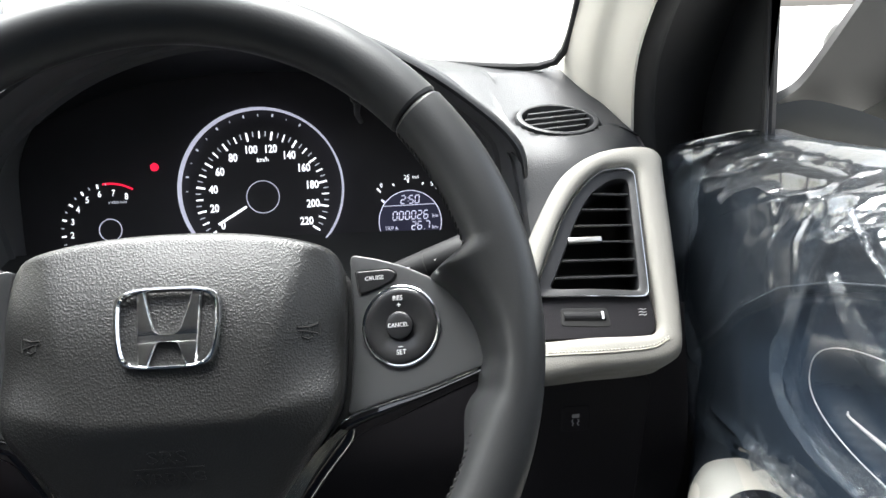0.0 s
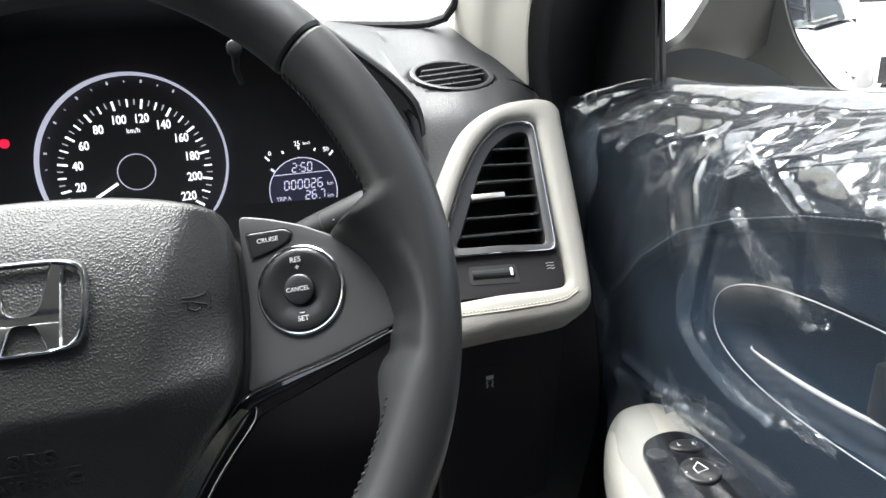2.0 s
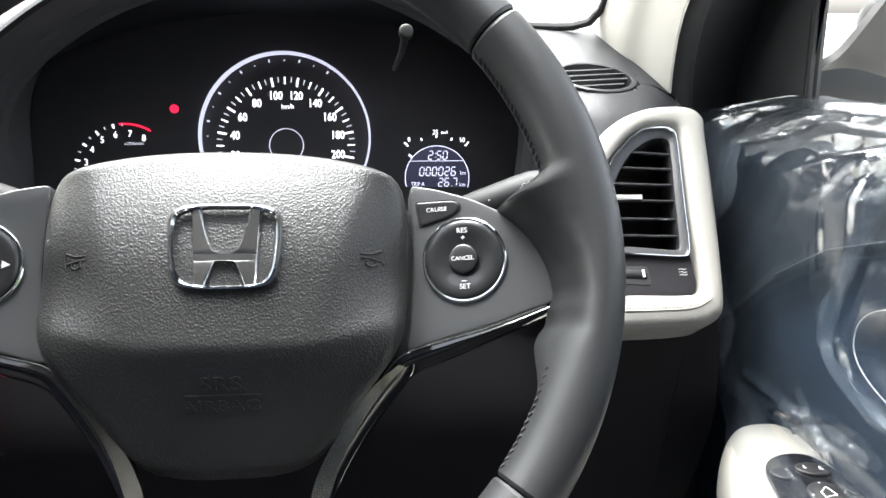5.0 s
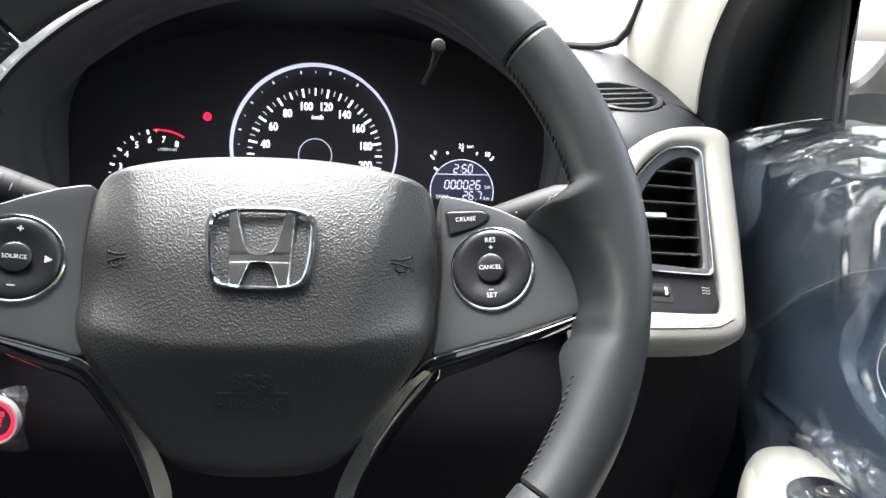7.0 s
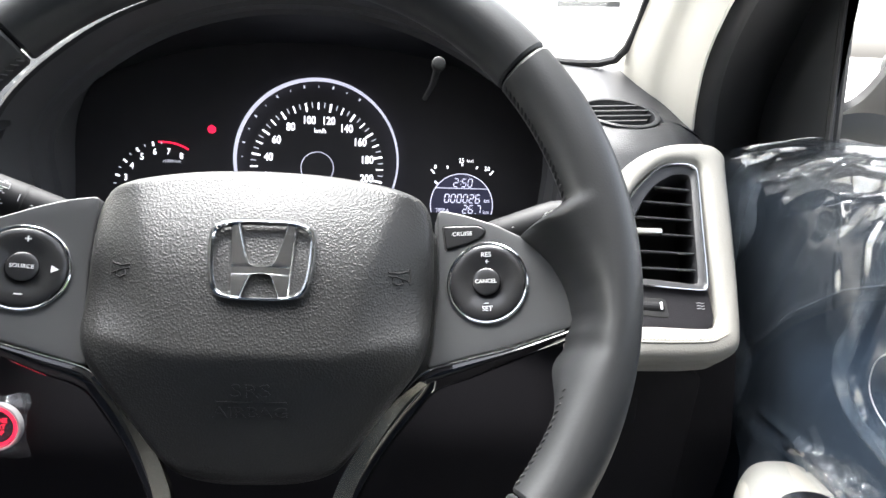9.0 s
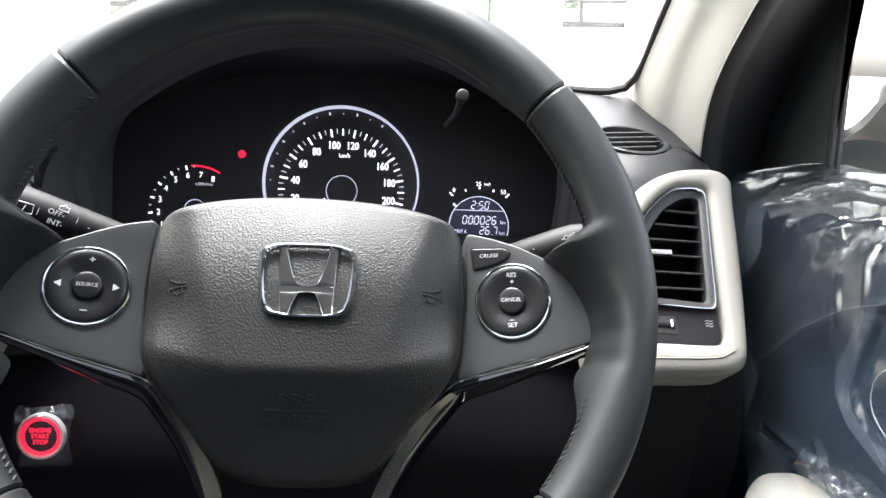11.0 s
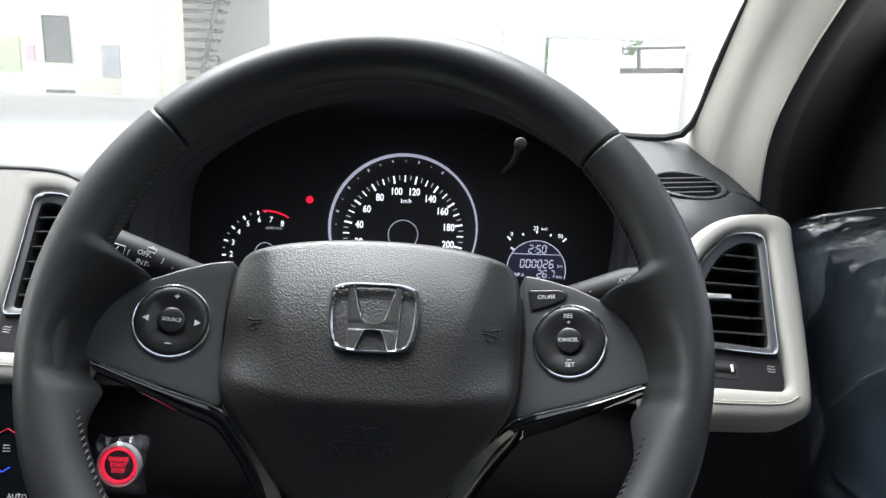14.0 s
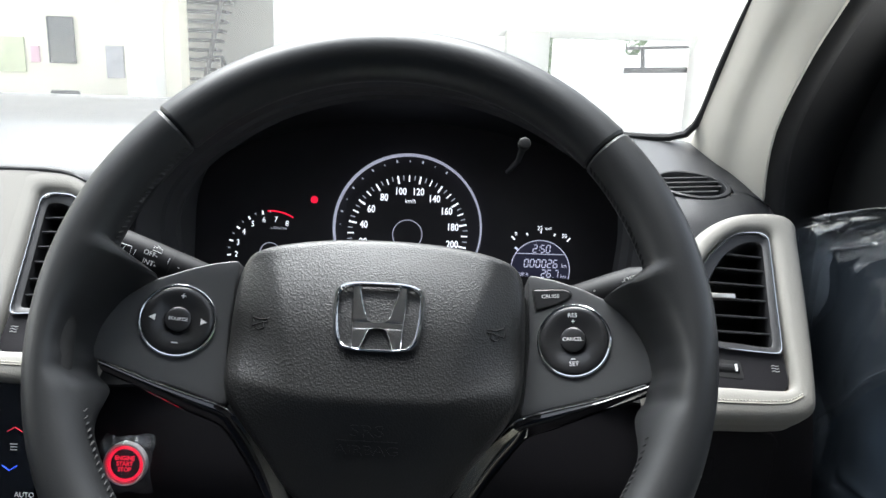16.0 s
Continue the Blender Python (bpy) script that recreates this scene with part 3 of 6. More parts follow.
for sx in (1, -1):
    panel = spoke(sx)
    m = dial_frame(0.1138 if sx > 0 else -0.1187, 0.0050, sx)
    bm = tube([(0.0209 * math.cos(2 * math.pi * k / 72), 0.0209 * math.sin(2 * math.pi * k / 72), 0.0008) for k in range(72)], 0.0010, 10, closed=True)
    bm.transform(m)
    part("dial_bezel", bm, CHROME, panel, "thin chrome ring")
    o = [(0.0203 * math.cos(2 * math.pi * k / 64), 0.0203 * math.sin(2 * math.pi * k / 64)) for k in range(64)]

    def dish(x, y):
        r = math.hypot(x, y) / 0.0203
        a = math.atan2(y, x)
        lobe = max(0, math.cos(2 * a)) if sx < 0 else max(0, -math.cos(2 * a))
        return 0.0004 + 0.0046 * r ** 2 - 0.0034 * (r ** 6) + 0.0007 * lobe * r
    bm = plate(o, dish, 0.004, 0.0012, rings=10, steps=3)
    bm.transform(m)
    rocker = part("rocker_ring", bm, RUBBERY, panel, "dished black rocker ring", smooth=60)
    bm = disc(0.0075, 0.0042, 0.004, 40, 0.0010, 0.0006)
    bm.transform(m)
    part("centre_button", bm, RUBBERY, panel)

    def mark(name, bm, mat=WHITE_PRINT):
        bm.transform(m)
        part(name, bm, mat, panel, smooth=0)
    if sx > 0:
        mark("lettering", lettering("CANCEL", 0.0030, at2(0, 0, 0.0050), 0.0001, 1.0))
        mark("lettering", lettering("RES", 0.0036, at2(-0.0003, 0.0145, 0.0031), 0.0001))
        mark("lettering", lettering("+", 0.0042, at2(0, 0.0108, 0.0024), 0.0001))
        mark("lettering", lettering("SET", 0.0036, at2(0.0005, -0.0140, 0.0031), 0.0001))
        mark("minus_mark", box(-0.0012, 0.0012, -0.0113, -0.0109, 0.0024, 0.0027))
        bm = plate(rounded([(.0905, .0365), (.109, .0360), (.1125, .0335), (.1110, .0300), (.104, .0265), (.0925, .0235)], 0.0016, 4), lambda x, y: panel_z(x, y) + 0.0016, 0.006, 0.0008, rings=4)
        cruise = part("cruise_button", bm, RUBBERY, panel, "small triangular cruise button")
        t = Vector((1, 0, 0.36)).normalized()
        mm = axes((.1005, .0318, panel_z(.1005, 0) + 0.0017), t, (0, 1, 0), t.cross(Vector((0, 1, 0))))
        part("lettering", lettering("CRUISE", 0.0031, mm, 0.0001, 1.1), WHITE_PRINT, panel, smooth=0)
        out = rounded([(.0897, .0373), (.1095, .0368), (.1135, .0337), (.1119, .0294), (.104, .0257), (.0917, .0226)], 0.002, 4)
        inn = rounded([(.0905, .0365), (.109, .0360), (.1125, .0335), (.1110, .0300), (.104, .0265), (.0925, .0235)], 0.0016, 4)
        bm = loft([[Vector((p[0], p[1], panel_z(p[0], p[1]) + 0.0002)) for p in out], [Vector((p[0], p[1], panel_z(p[0], p[1]) + 0.00025)) for p in inn]])
        part("button_gap", bm, BLACK_VOID, panel)
    else:
        mark("lettering", lettering("SOURCE", 0.0028, at2(0, 0, 0.0050), 0.0001, 1.0))
        mark("lettering", lettering("+", 0.0060, at2(0.0008, 0.0140, 0.0030), 0.0001))
        mark("minus_mark", box(-0.0018, 0.0018, -0.0138, -0.0133, 0.0030, 0.0033))
        for d in (-1, 1):
            bm = bmesh.new()
            vs = [bm.verts.new((d * a, b, 0.0033)) for a, b in ((0.0160, 0), (0.0125, 0.0019), (0.0125, -0.0019))]
            bm.faces.new(vs)
            mark("arrow_mark", bm)

# hub behind the cover
part("hub", plate(rounded([(-.088, .042), (.088, .042), (.10, -.03), (.05, -.085), (-.05, -.085), (-.10, -.03)], 0.02, 5), lambda x, y: -0.050, 0.03, 0.004), BLACK_VOID, wheel)
column = thing("steering_column", WHEEL, "black plastic steering column cover behind the wheel", "steering column")
part("shroud", plate(rounded([(-.055, .040), (.055, .040), (.06, -.05), (-.06, -.05)], 0.02, 5), lambda x, y: -0.082, 0.17, 0.008), DARK_PLASTIC, column)

# ---- stalks ----


def stalk(sx):
    ob = thing("wiper_stalk" if sx < 0 else "light_stalk", None, "black column stalk with white switch markings", "stalk")
    a, b = (Vector((-0.085, 0.1095, 0.9668)), Vector((-0.207, 0.085, 1.0228))) if sx < 0 else (Vector((0.075, 0.1095, 0.9620)), Vector((0.172, 0.086, 1.0045)))
    pts = [a.lerp(b, k / 10) for k in range(11)]
    rad = [0.0085, 0.009, 0.0095, 0.0101, 0.0107, 0.0112, 0.0115, 0.0118, 0.0120, 0.0118, 0.0090]
    arm = part("lever", tube(pts, rad, 20), STALK, ob, world=True)
    d = (b - a).normalized()
    n = (Vector((0.03, -0.36, 1.11)) - a.lerp(b, 0.6)).normalized()
    n = (n - d * n.dot(d)).normalized()
    x = d if sx > 0 else -d
    y = n.cross(x)
    for f in (0.40, 0.585):
        c = a.lerp(b, f)
        part("collar_gap", tube([c - d * 0.0004, c + d * 0.0004], 0.0117 if f > 0.5 else 0.0105, 20), BLACK_VOID, ob, world=True)
    names = (("OFF-", .690, .0026), ("INT-", .680, -.0034), ("MIST", .40, .0046), ("-", .545, .0010), ("|", .760, .0), ("|", .600, .0030)) if sx < 0 else (("-OFF", .88, .0040), ("-", .66, .0035), ("<>", .48, .0040))
    if sx < 0:
        c = a.lerp(b, .815) + n * 0.0125 - y * 0.001
        q = [c + x * px + y * py for px, py in ((-.0045, .0030), (.0045, .0036), (.0052, -.0022), (-.0038, -.0030))]
        part("wiper_symbol", tube(q, 0.0003, 5, closed=True), WHITE_PRINT, ob, world=True)
        part("wiper_symbol", tube([c - y * 0.004 - x * .001, c + y * 0.002 + x * 0.0005], 0.0003, 5), WHITE_PRINT, ob, world=True)
        c = a.lerp(b, .668) + n * 0.0108 + y * 0.0068
        q = [c + x * px + y * py for px, py in ((-.0028, .0012), (-.0006, .0012), (-.0006, .0022), (.0006, .0022), (.0006, .0012), (.0028, .0012), (.0028, -.0014), (-.0028, -.0014))]
        part("washer_symbol", tube(q, 0.00022, 5, closed=True), WHITE_PRINT, ob, world=True)
    for body, f, off in names:
        c = a.lerp(b, f)
        mm = axes(c + n * (0.0095 + 0.0035 * f) + y * off, x, y, n)
        part("lettering", lettering(body, 0.0046, mm, 0.0001), WHITE_PRINT, ob, world=True, smooth=0)
    return ob


stalk(-1)
stalk(1)

# ---- instrument cluster ----
CU = Vector((0, 0.29746, 0.95474))
CLUSTER = axes((0, 0.3413, 1.0226), (1, 0, 0), CU, (0, -CU.z, CU.y))
cluster = thing("instrument_cluster", CLUSTER, "black instrument cluster with white lit dials and small display", "instrument cluster")
FACE = spline([(.205, -.125, 0), (.209, -.06, 0), (.205, .01, 0), (.165, .062, 0), (.08, .090, 0), (-.01, .097, 0), (-.10, .090, 0), (-.185, .062, 0), (-.225, .01, 0), (-.229, -.06, 0), (-.224, -.125, 0)], 80, False)
part("face", plate([(p.x, p.y) for p in FACE], lambda x, y: -0.004, 0.01, 0.001, rings=3), DIAL, cluster, "matte black dial face")


def ticks(name, cx, cy, rows, mat):
    """Dial marks: rows of (angle, inner radius, outer radius, width)."""
    for k, (a, r0, r1, w) in enumerate(rows):
        bm = box(r0, r1, -w / 2, w / 2, -0.0002, 0.0002)
        bm.transform(at2(cx, cy, -0.0030, a))
        part(name, bm, mat, cluster, smooth=0)


SX, SY, HY = -0.0092, -0.0354, -0.0427
part("dial_ring", ring(0.0757, 0.0019, -0.004, 0.009, 120, SX, SY), RING_GLOW, cluster, "lilac white glowing ring round the speedometer")
part("hub_ring", ring(0.0152, 0.0008, -0.0035, 0.0008, 64, SX, HY), RING_GLOW, cluster)
rows, minor = [], []
for k in range(45):
    a = 90 - (k * 5 - 110) * 1.125
    if k % 2 == 0:
        rows.append((a, 0.0540 if k % 4 == 0 else 0.0553, 0.0620, 0.0018 if k % 4 == 0 else 0.0013))
    else:
        minor.append((a, 0.0572, 0.0620, 0.0009))
ticks("speed_mark", SX, HY, rows, GLOW)
ticks("speed_mark", SX, HY, minor, DIM_GLOW)
ticks("rim_mark", SX, SY, [(90 - (k * 10 - 110) * 1.111, 0.0688, 0.0705 if k % 2 else 0.0715, 0.0016 if k % 2 == 0 else 0.0009) for k in range(3, 15)], DIM_GLOW)
for v in range(0, 221, 20):
    a = radians(90 - (v - 110) * 1.125)
    r = 0.0455
    part("numeral", lettering(str(v), 0.0104, at2(SX + 0.0006 + r * 1.03 * math.cos(a), HY + r * math.sin(a), -0.0030), 0.00012, 0.80, 0.00018), GLOW, cluster, smooth=0)
part("lettering", lettering("km/h", 0.0062, at2(SX + 0.002, HY + 0.0350, -0.0030), 0.0001, 0.9), GLOW, cluster, smooth=0)
bm = box(0.0175, 0.0480, -0.0011, 0.0011, 0.0006, 0.0012)
bm.transform(at2(SX, HY, 0, 210))
part("needle", bm, GLOW, cluster, "white speedometer needle at zero")

TX, TY = -0.1505, -0.0660
part("hub_ring", ring(0.0102, 0.0008, -0.0035, 0.0008, 48, TX, TY), RING_GLOW, cluster)
ticks("rev_mark", TX, TY, [(61.6 + (8 - k) * 20.6, 0.0400, 0.0440, 0.0016) for k in range(0, 7)], GLOW)
ticks("rev_mark", TX, TY, [(61.6 + (7.5 - k) * 20.6, 0.0415, 0.0438, 0.0009) for k in range(1, 7)], DIM_GLOW)
part("red_zone", ring(0.0432, 0.0016, -0.0032, 0.0004, 24, TX, TY, 58.5, 96), RED_GLOW, cluster, "red zone of the rev counter")
for k in range(0, 9):
    a = radians(61.6 + (8 - k) * 20.6)
    part("numeral", lettering(str(k), 0.0082, at2(TX + 0.0345 * math.cos(a), TY + 0.0345 * math.sin(a), -0.0030), 0.0001, 0.88), GLOW, cluster, smooth=0)
part("lettering", lettering("x1000r/min", 0.0040, at2(TX + 0.008, TY + 0.0255, -0.0030), 0.0001, 0.9), DIM_GLOW, cluster, smooth=0)
for x, y in ((-0.1072, -0.0095), (0.022, -0.0928)):
    part("warning_lamp", disc(0.0038, -0.0030, 0.001, 24, 0.0004, 0, x, y) if x < 0 else disc(0.0030, -0.0030, 0.001, 24, 0.0004, 0, x, y), RED_GLOW, cluster, "small red warning lamp")

LX, LY = 0.1286, -0.0740
part("display", disc(0.0300, -0.0036, 0.001, 64, 0.0003, 0, LX, LY), LCD_BACK, cluster, "round violet display with trip data")
part("display_ring", ring(0.0300, 0.0007, -0.0036, 0.0006, 80, LX, LY, -60, 240), LCD_TEXT, cluster)
for y in (0.0160, -0.0115):
    w = math.sqrt(0.030 ** 2 - y * y) * 0.97
    part("display_line", box(LX - w, LX + w, LY + y - 0.0003, LY + y + 0.0003, -0.0035, -0.0031), LCD_TEXT, cluster, smooth=0)
SEGMENTS = {"0": "abcdef", "1": "bc", "2": "abdeg", "3": "abcdg", "5": "acdfg", "6": "acdefg", "7": "abc", "c": "deg"}
STROKES = {"a": (0.10, 1, 0.90, 1), "b": (1, 0.92, 1, 0.56), "c": (1, 0.44, 1, 0.08), "d": (0.10, 0, 0.90, 0), "e": (0, 0.44, 0, 0.08), "f": (0, 0.92, 0, 0.56), "g": (0.10, 0.5, 0.90, 0.5)}


def digits(body, high, x, y):
    """A line of slanted seven-segment figures, centred on (x, y)."""
    wide, step = high * 0.50, high * 0.76
    full = sum(0.35 if ch in ".:" else 1 for ch in body) * step
    bm, cx = bmesh.new(), x - full / 2 + (step - wide) / 2
    for ch in body:
        if ch in ".:":
            for yy in ((0.0,) if ch == "." else (0.28, 0.72)):
                merge(bm, box(cx + 0.05 * high, cx + 0.15 * high, y + (yy - 0.55) * high, y + (yy - 0.45) * high, -0.0031, -0.0029))
            cx += 0.35 * step
            continue
        for key in SEGMENTS[ch]:
            x0, y0, x1, y1 = STROKES[key]
            a = Vector((cx + x0 * wide + 0.12 * high * (y0 - 0.5), y + (y0 - 0.5) * high, -0.0030))
            b = Vector((cx + x1 * wide + 0.12 * high * (y1 - 0.5), y + (y1 - 0.5) * high, -0.0030))
            tube([a, b], high * 0.062, 6, bm=bm)
        cx += step
    return bm


for body, high, x, y in (("2:50", .0076, .001, .0213), ("000026", .0078, .0005, .0062), ("26.7", .0074, .0098, -.0040), ("32", .0070, .001, -.0195), ("c", .0070, .0115, -.0195)):
    part("figures", digits(body, high, LX + x, LY + y), LCD_TEXT, cluster, smooth=0)
for body, sz, x, y in (("km", .0052, .0243, .0045), ("\u00b0", .0070, .0075, -.0190), ("km", .0052, .0235, -.0064), ("TRIP A", .0050, -.0185, -.0056)):
    part("lettering", lettering(body, sz, at2(LX + x, LY + y, -0.0030), 0.0001, 0.88), LCD_TEXT, cluster, smooth=0)
for body, sz, x, y in (("0", .0058, -.0258, .0358), ("25", .0062, -.0010, .0425), ("km/l", .0040, .0075, .0424), ("50", .0060, .0242, .0352), ("E", .0055, -.031, -.030)):
    part("lettering", lettering(body, sz, at2(LX + x, LY + y, -0.0030), 0.0001, 0.9), GLOW, cluster, smooth=0)
ticks("scale_mark", LX, LY, [(a, 0.0375 if 0 < i < 4 else 0.0400, 0.0400 if 0 < i < 4 else 0.0450, 0.0015) for i, a in enumerate((132, 111.5, 90, 68.7, 48))], GLOW)
ticks("scale_mark", LX, LY, [(140, 0.0305, 0.0345, 0.0022), (218, 0.029, 0.034, 0.004)], LCD_TEXT)
bm = disc(0.0048, 0.0, 0.006, 28, 0.0012, 0.0006)
bm.transform(axes((0.0906, 0.1700, 1.0876), (1, 0, 0), (0, 0.33, 0.944), (0, -0.944, 0.33)))
part("reset_knob", bm, KNOB, cluster, "small grey reset knob", world=True)
part("knob_stem", tube([(0.0906, 0.174, 1.087), (0.0902, 0.186, 1.0800), (0.0890, 0.202, 1.071), (0.0885, 0.300, 1.052)], [0.0030, 0.0026, 0.0022, 0.0022], 12), KNOB, cluster, world=True)

# ---- dashboard ----
dash = thing("dashboard", axes((0, 0.30, 0.90), (1, 0, 0), (0, 1, 0), (0, 0, 1)), "dark grey vinyl dashboard with ivory leather band", "dashboard")


def base_y(x):
    """Where the dash top meets the windscreen."""
    u = clamp((0.305 - x) / 0.75)
    return 0.385 + 0.24 * math.sin(u * math.pi / 2) ** 0.8


def dash_sag(x):
    """The dash top sinks a little towards the driver's door."""
    return 0.0045 * ease((x - 0.17) / 0.07) + 0.05 * max(0.0, x - 0.2655)


def dash_z(x, y):
    z = 1.0485 + 0.3486 * (y - 0.295) if y < 0.40 else 1.0851 + 0.10 * (y - 0.40)
    z = min(z, 1.0851 + 0.10 * max(0, y - 0.40))
    if y < 0.295:
        d = 0.295 - y
        z = 1.0485 - 0.35 * d - 3.0 * d * d
    if x > 0.30:
        z -= 7.5 * (x - 0.30) ** 2
    z -= dash_sag(x)
    e = ((x - 0.2655) / 0.0385) ** 2 + ((y - 0.2995) / 0.0255) ** 2
    return z - 0.024 * ease((0.95 - e) / 0.20)


HOOD_LINE = [(-0.30, 0.95), (-0.252, 1.000), (-0.237, 1.035), (-0.20, 1.072), (-0.14, 1.110), (0, 1.138), (0.121, 1.106), (0.176, 1.070), (0.213, 1.034), (0.2195, 1.005), (0.26, 0.95)]


def dash_front(x):
    """Where the dash top begins: under the hood's skin, else at the fascia."""
    for (x0, z0), (x1, z1) in zip(HOOD_LINE, HOOD_LINE[1:]):
        if x0 <= x <= x1:
            z = z0 + (z1 - z0) * (x - x0) / (x1 - x0)
            return clamp(0.295 + (z + 0.001 - 1.0485) / 0.3486, 0.20, 0.392)
    return 0.20


ROLL = spline([(0, 0.135, 0.890), (0, 0.190, 0.954), (0, 0.2225, 0.992), (0, 0.2380, 1.0120), (0, 0.2500, 1.0250), (0, 0.2680, 1.0365), (0, 0.295, 1.0485)], 60, False)
VENT_TOP = [(0.18, -0.160), (.198, -.105), (.209, -.070), (.226, -.038), (.249, -.005), (.268, .0105), (.290, .0195), (.312, .0225), (.328, .0205), (.335, .012), (1.2, .012)]


def left_w(w):
    """Height on the middle vent of what lies at w on the vent beside the door."""
    return w * 1.05 + 0.016


def fascia_foot(x):
    """Height at which the fascia goes in behind the vent surround."""
    xx = x if x > 0 else min(0.312, -0.0185 - x)
    for (x0, w0), (x1, w1) in zip(VENT_TOP, VENT_TOP[1:]):
        if x0 <= xx <= x1:
            w = w0 + (w1 - w0) * (xx - x0) / (x1 - x0) - 0.008
            return 1.00943 + 0.75734 * (w if x > 0 else left_w(w) + 0.016)
    return 0.89


def dash_pt(u, v):
    x = -1.05 + 1.391 * u
    y0, y1 = dash_front(x), base_y(x) + 0.02
    if y0 > 0.21:
        y = y0 + (y1 - y0) * v
        return (x, y, dash_z(x, max(y, 0.25)))
    up = 0.018 * ease((-0.24 - x) / 0.02)
    if v < 0.5:
        z0 = fascia_foot(x) - up
        k0 = next((k for k in range(60) if ROLL[k].z >= z0), 50)
        kf = k0 - clamp((ROLL[k0].z - z0) / max(1e-5, ROLL[k0].z - ROLL[k0 - 1].z)) if k0 > 0 else 0
        f = kf + (59 - kf) * v / 0.5
        p = ROLL[int(f)].lerp(ROLL[min(59, int(f) + 1)], f - int(f))
        drop = 7.5 * max(0, x - 0.30) ** 2
        hole = ((x - 0.2655) / 0.0385) ** 2 + ((p.y - 0.2995) / 0.0255) ** 2
        drop += 0.024 * ease((0.95 - hole) / 0.20)
        return (x, p.y + 3.75 * max(0, x - 0.30) ** 2, p.z - drop - dash_sag(x) * ease((p.y - 0.19) / 0.06) + up * ease((p.y - 0.15) / 0.1))
    y = 0.295 + (y1 - 0.295) * (v - 0.5) / 0.5
    return (x, y, dash_z(x, y) + up * (1 - ease((y - 0.33) / 0.12)))


part("dash_top", sheet(dash_pt, 300, 80, 0.004), DASH_VINYL, dash, "grained dark dash top", world=True, smooth=60)
# end cap of the dash beside the door
part("dash_end", sheet(lambda u, v: (0.340 + 0.004 * math.sin(math.pi * v), 0.236 + 0.17 * u, 0.40 + (dash_z(0.341, 0.236 + 0.17 * u) - 0.400) * v), 10, 16, 0.004), DARK_PLASTIC, dash, world=True)
# binnacle hood
ARCH = spline([(.211, .900, 0), (.219, .970, 0), (.2195, 1.005, 0), (.213, 1.034, 0), (.176, 1.070, 0), (.121, 1.106, 0), (.06, 1.130, 0), (0, 1.138, 0), (-.07, 1.133, 0), (-.14, 1.110, 0), (-.20, 1.072, 0), (-.237, 1.035, 0), (-.252, 1.000, 0), (-.250, .960, 0), (-.243, .900, 0)], 90, False)


def arch_row(y, grow, lift=0.0, sink=0.0):
    row = []
    for p in ARCH:
        c = Vector((-0.016, 0.99, 0))
        d = (p - c).normalized()
        q = p + d * grow
        row.append(Vector((q.x, y, q.y + lift - sink * max(0, q.y - 1.02))))
    return row


def face_row(inset, dn):
    rows_ = spline([tuple(p) for p in FACE], 90, False)
    return [CLUSTER @ Vector((p.x * inset, p.y * inset + 0.004, dn)) for p in rows_]


lining = [face_row(1.0, -0.006), face_row(1.01, 0.004), arch_row(0.300, -0.021), arch_row(0.2985, -0.0165), arch_row(0.281, -0.0135), arch_row(0.2795, -0.0095), arch_row(0.262, -0.007), arch_row(0.245, -0.002), arch_row(0.2390, 0.0)]
part("hood_lining", loft(lining, closed=False), HOOD_LINING, dash, "stepped dark grey lining inside the hood", world=True, smooth=40)
hood = [arch_row(0.2390, 0.0), arch_row(0.2365, 0.003), arch_row(0.2385, 0.006), arch_row(0.247, 0.0085), arch_row(0.27, 0.010, 0, 0.05), arch_row(0.32, 0.010, 0, 0.25), arch_row(0.40, 0.010, 0, 0.55), arch_row(0.48, 0.010, 0, 0.85)]
part("binnacle_hood", loft(hood, closed=False), DASH_VINYL, dash, "dark hood over the instruments", world=True, smooth=60)
# panels under the cluster and above the knees
part("column_panel", sheet(lambda u, v: (-0.262 + 0.50 * u, 0.30 - 0.13 * v ** 0.7 + 0.02 * math.sin(math.pi * u), 0.945 - 0.07 * v), 20, 10, 0.004), BLACK_VOID, dash, world=True)


def knee(u, v):
    x = -1.05 + 1.398 * u
    z = 0.905 - 0.46 * v
    y = 0.194 - 0.032 * math.sin(min(1, v * 3) * math.pi / 2) + 0.16 * max(0, v - 0.25) ** 1.2
    return (x, y, z)


part("knee_panel", sheet(knee, 60, 24, 0.005), DARK_PLASTIC, dash, "dark lower dash panel", world=True)
# shallow lid beside the column, outlined by its gap
lid = rounded([(.205, .865), (.312, .858), (.300, .70), (.205, .70)], 0.012, 5)
bm = plate([(p[0], p[1]) for p in lid], lambda x, y: 0.0, 0.01, 0.002, rings=3)
bm.transform(axes((0, 0.1600, 0), (1, 0, 0), (0, 0, 1), (0, -1, 0)))
part("fuse_lid", bm, DARK_PLASTIC, dash, world=True)

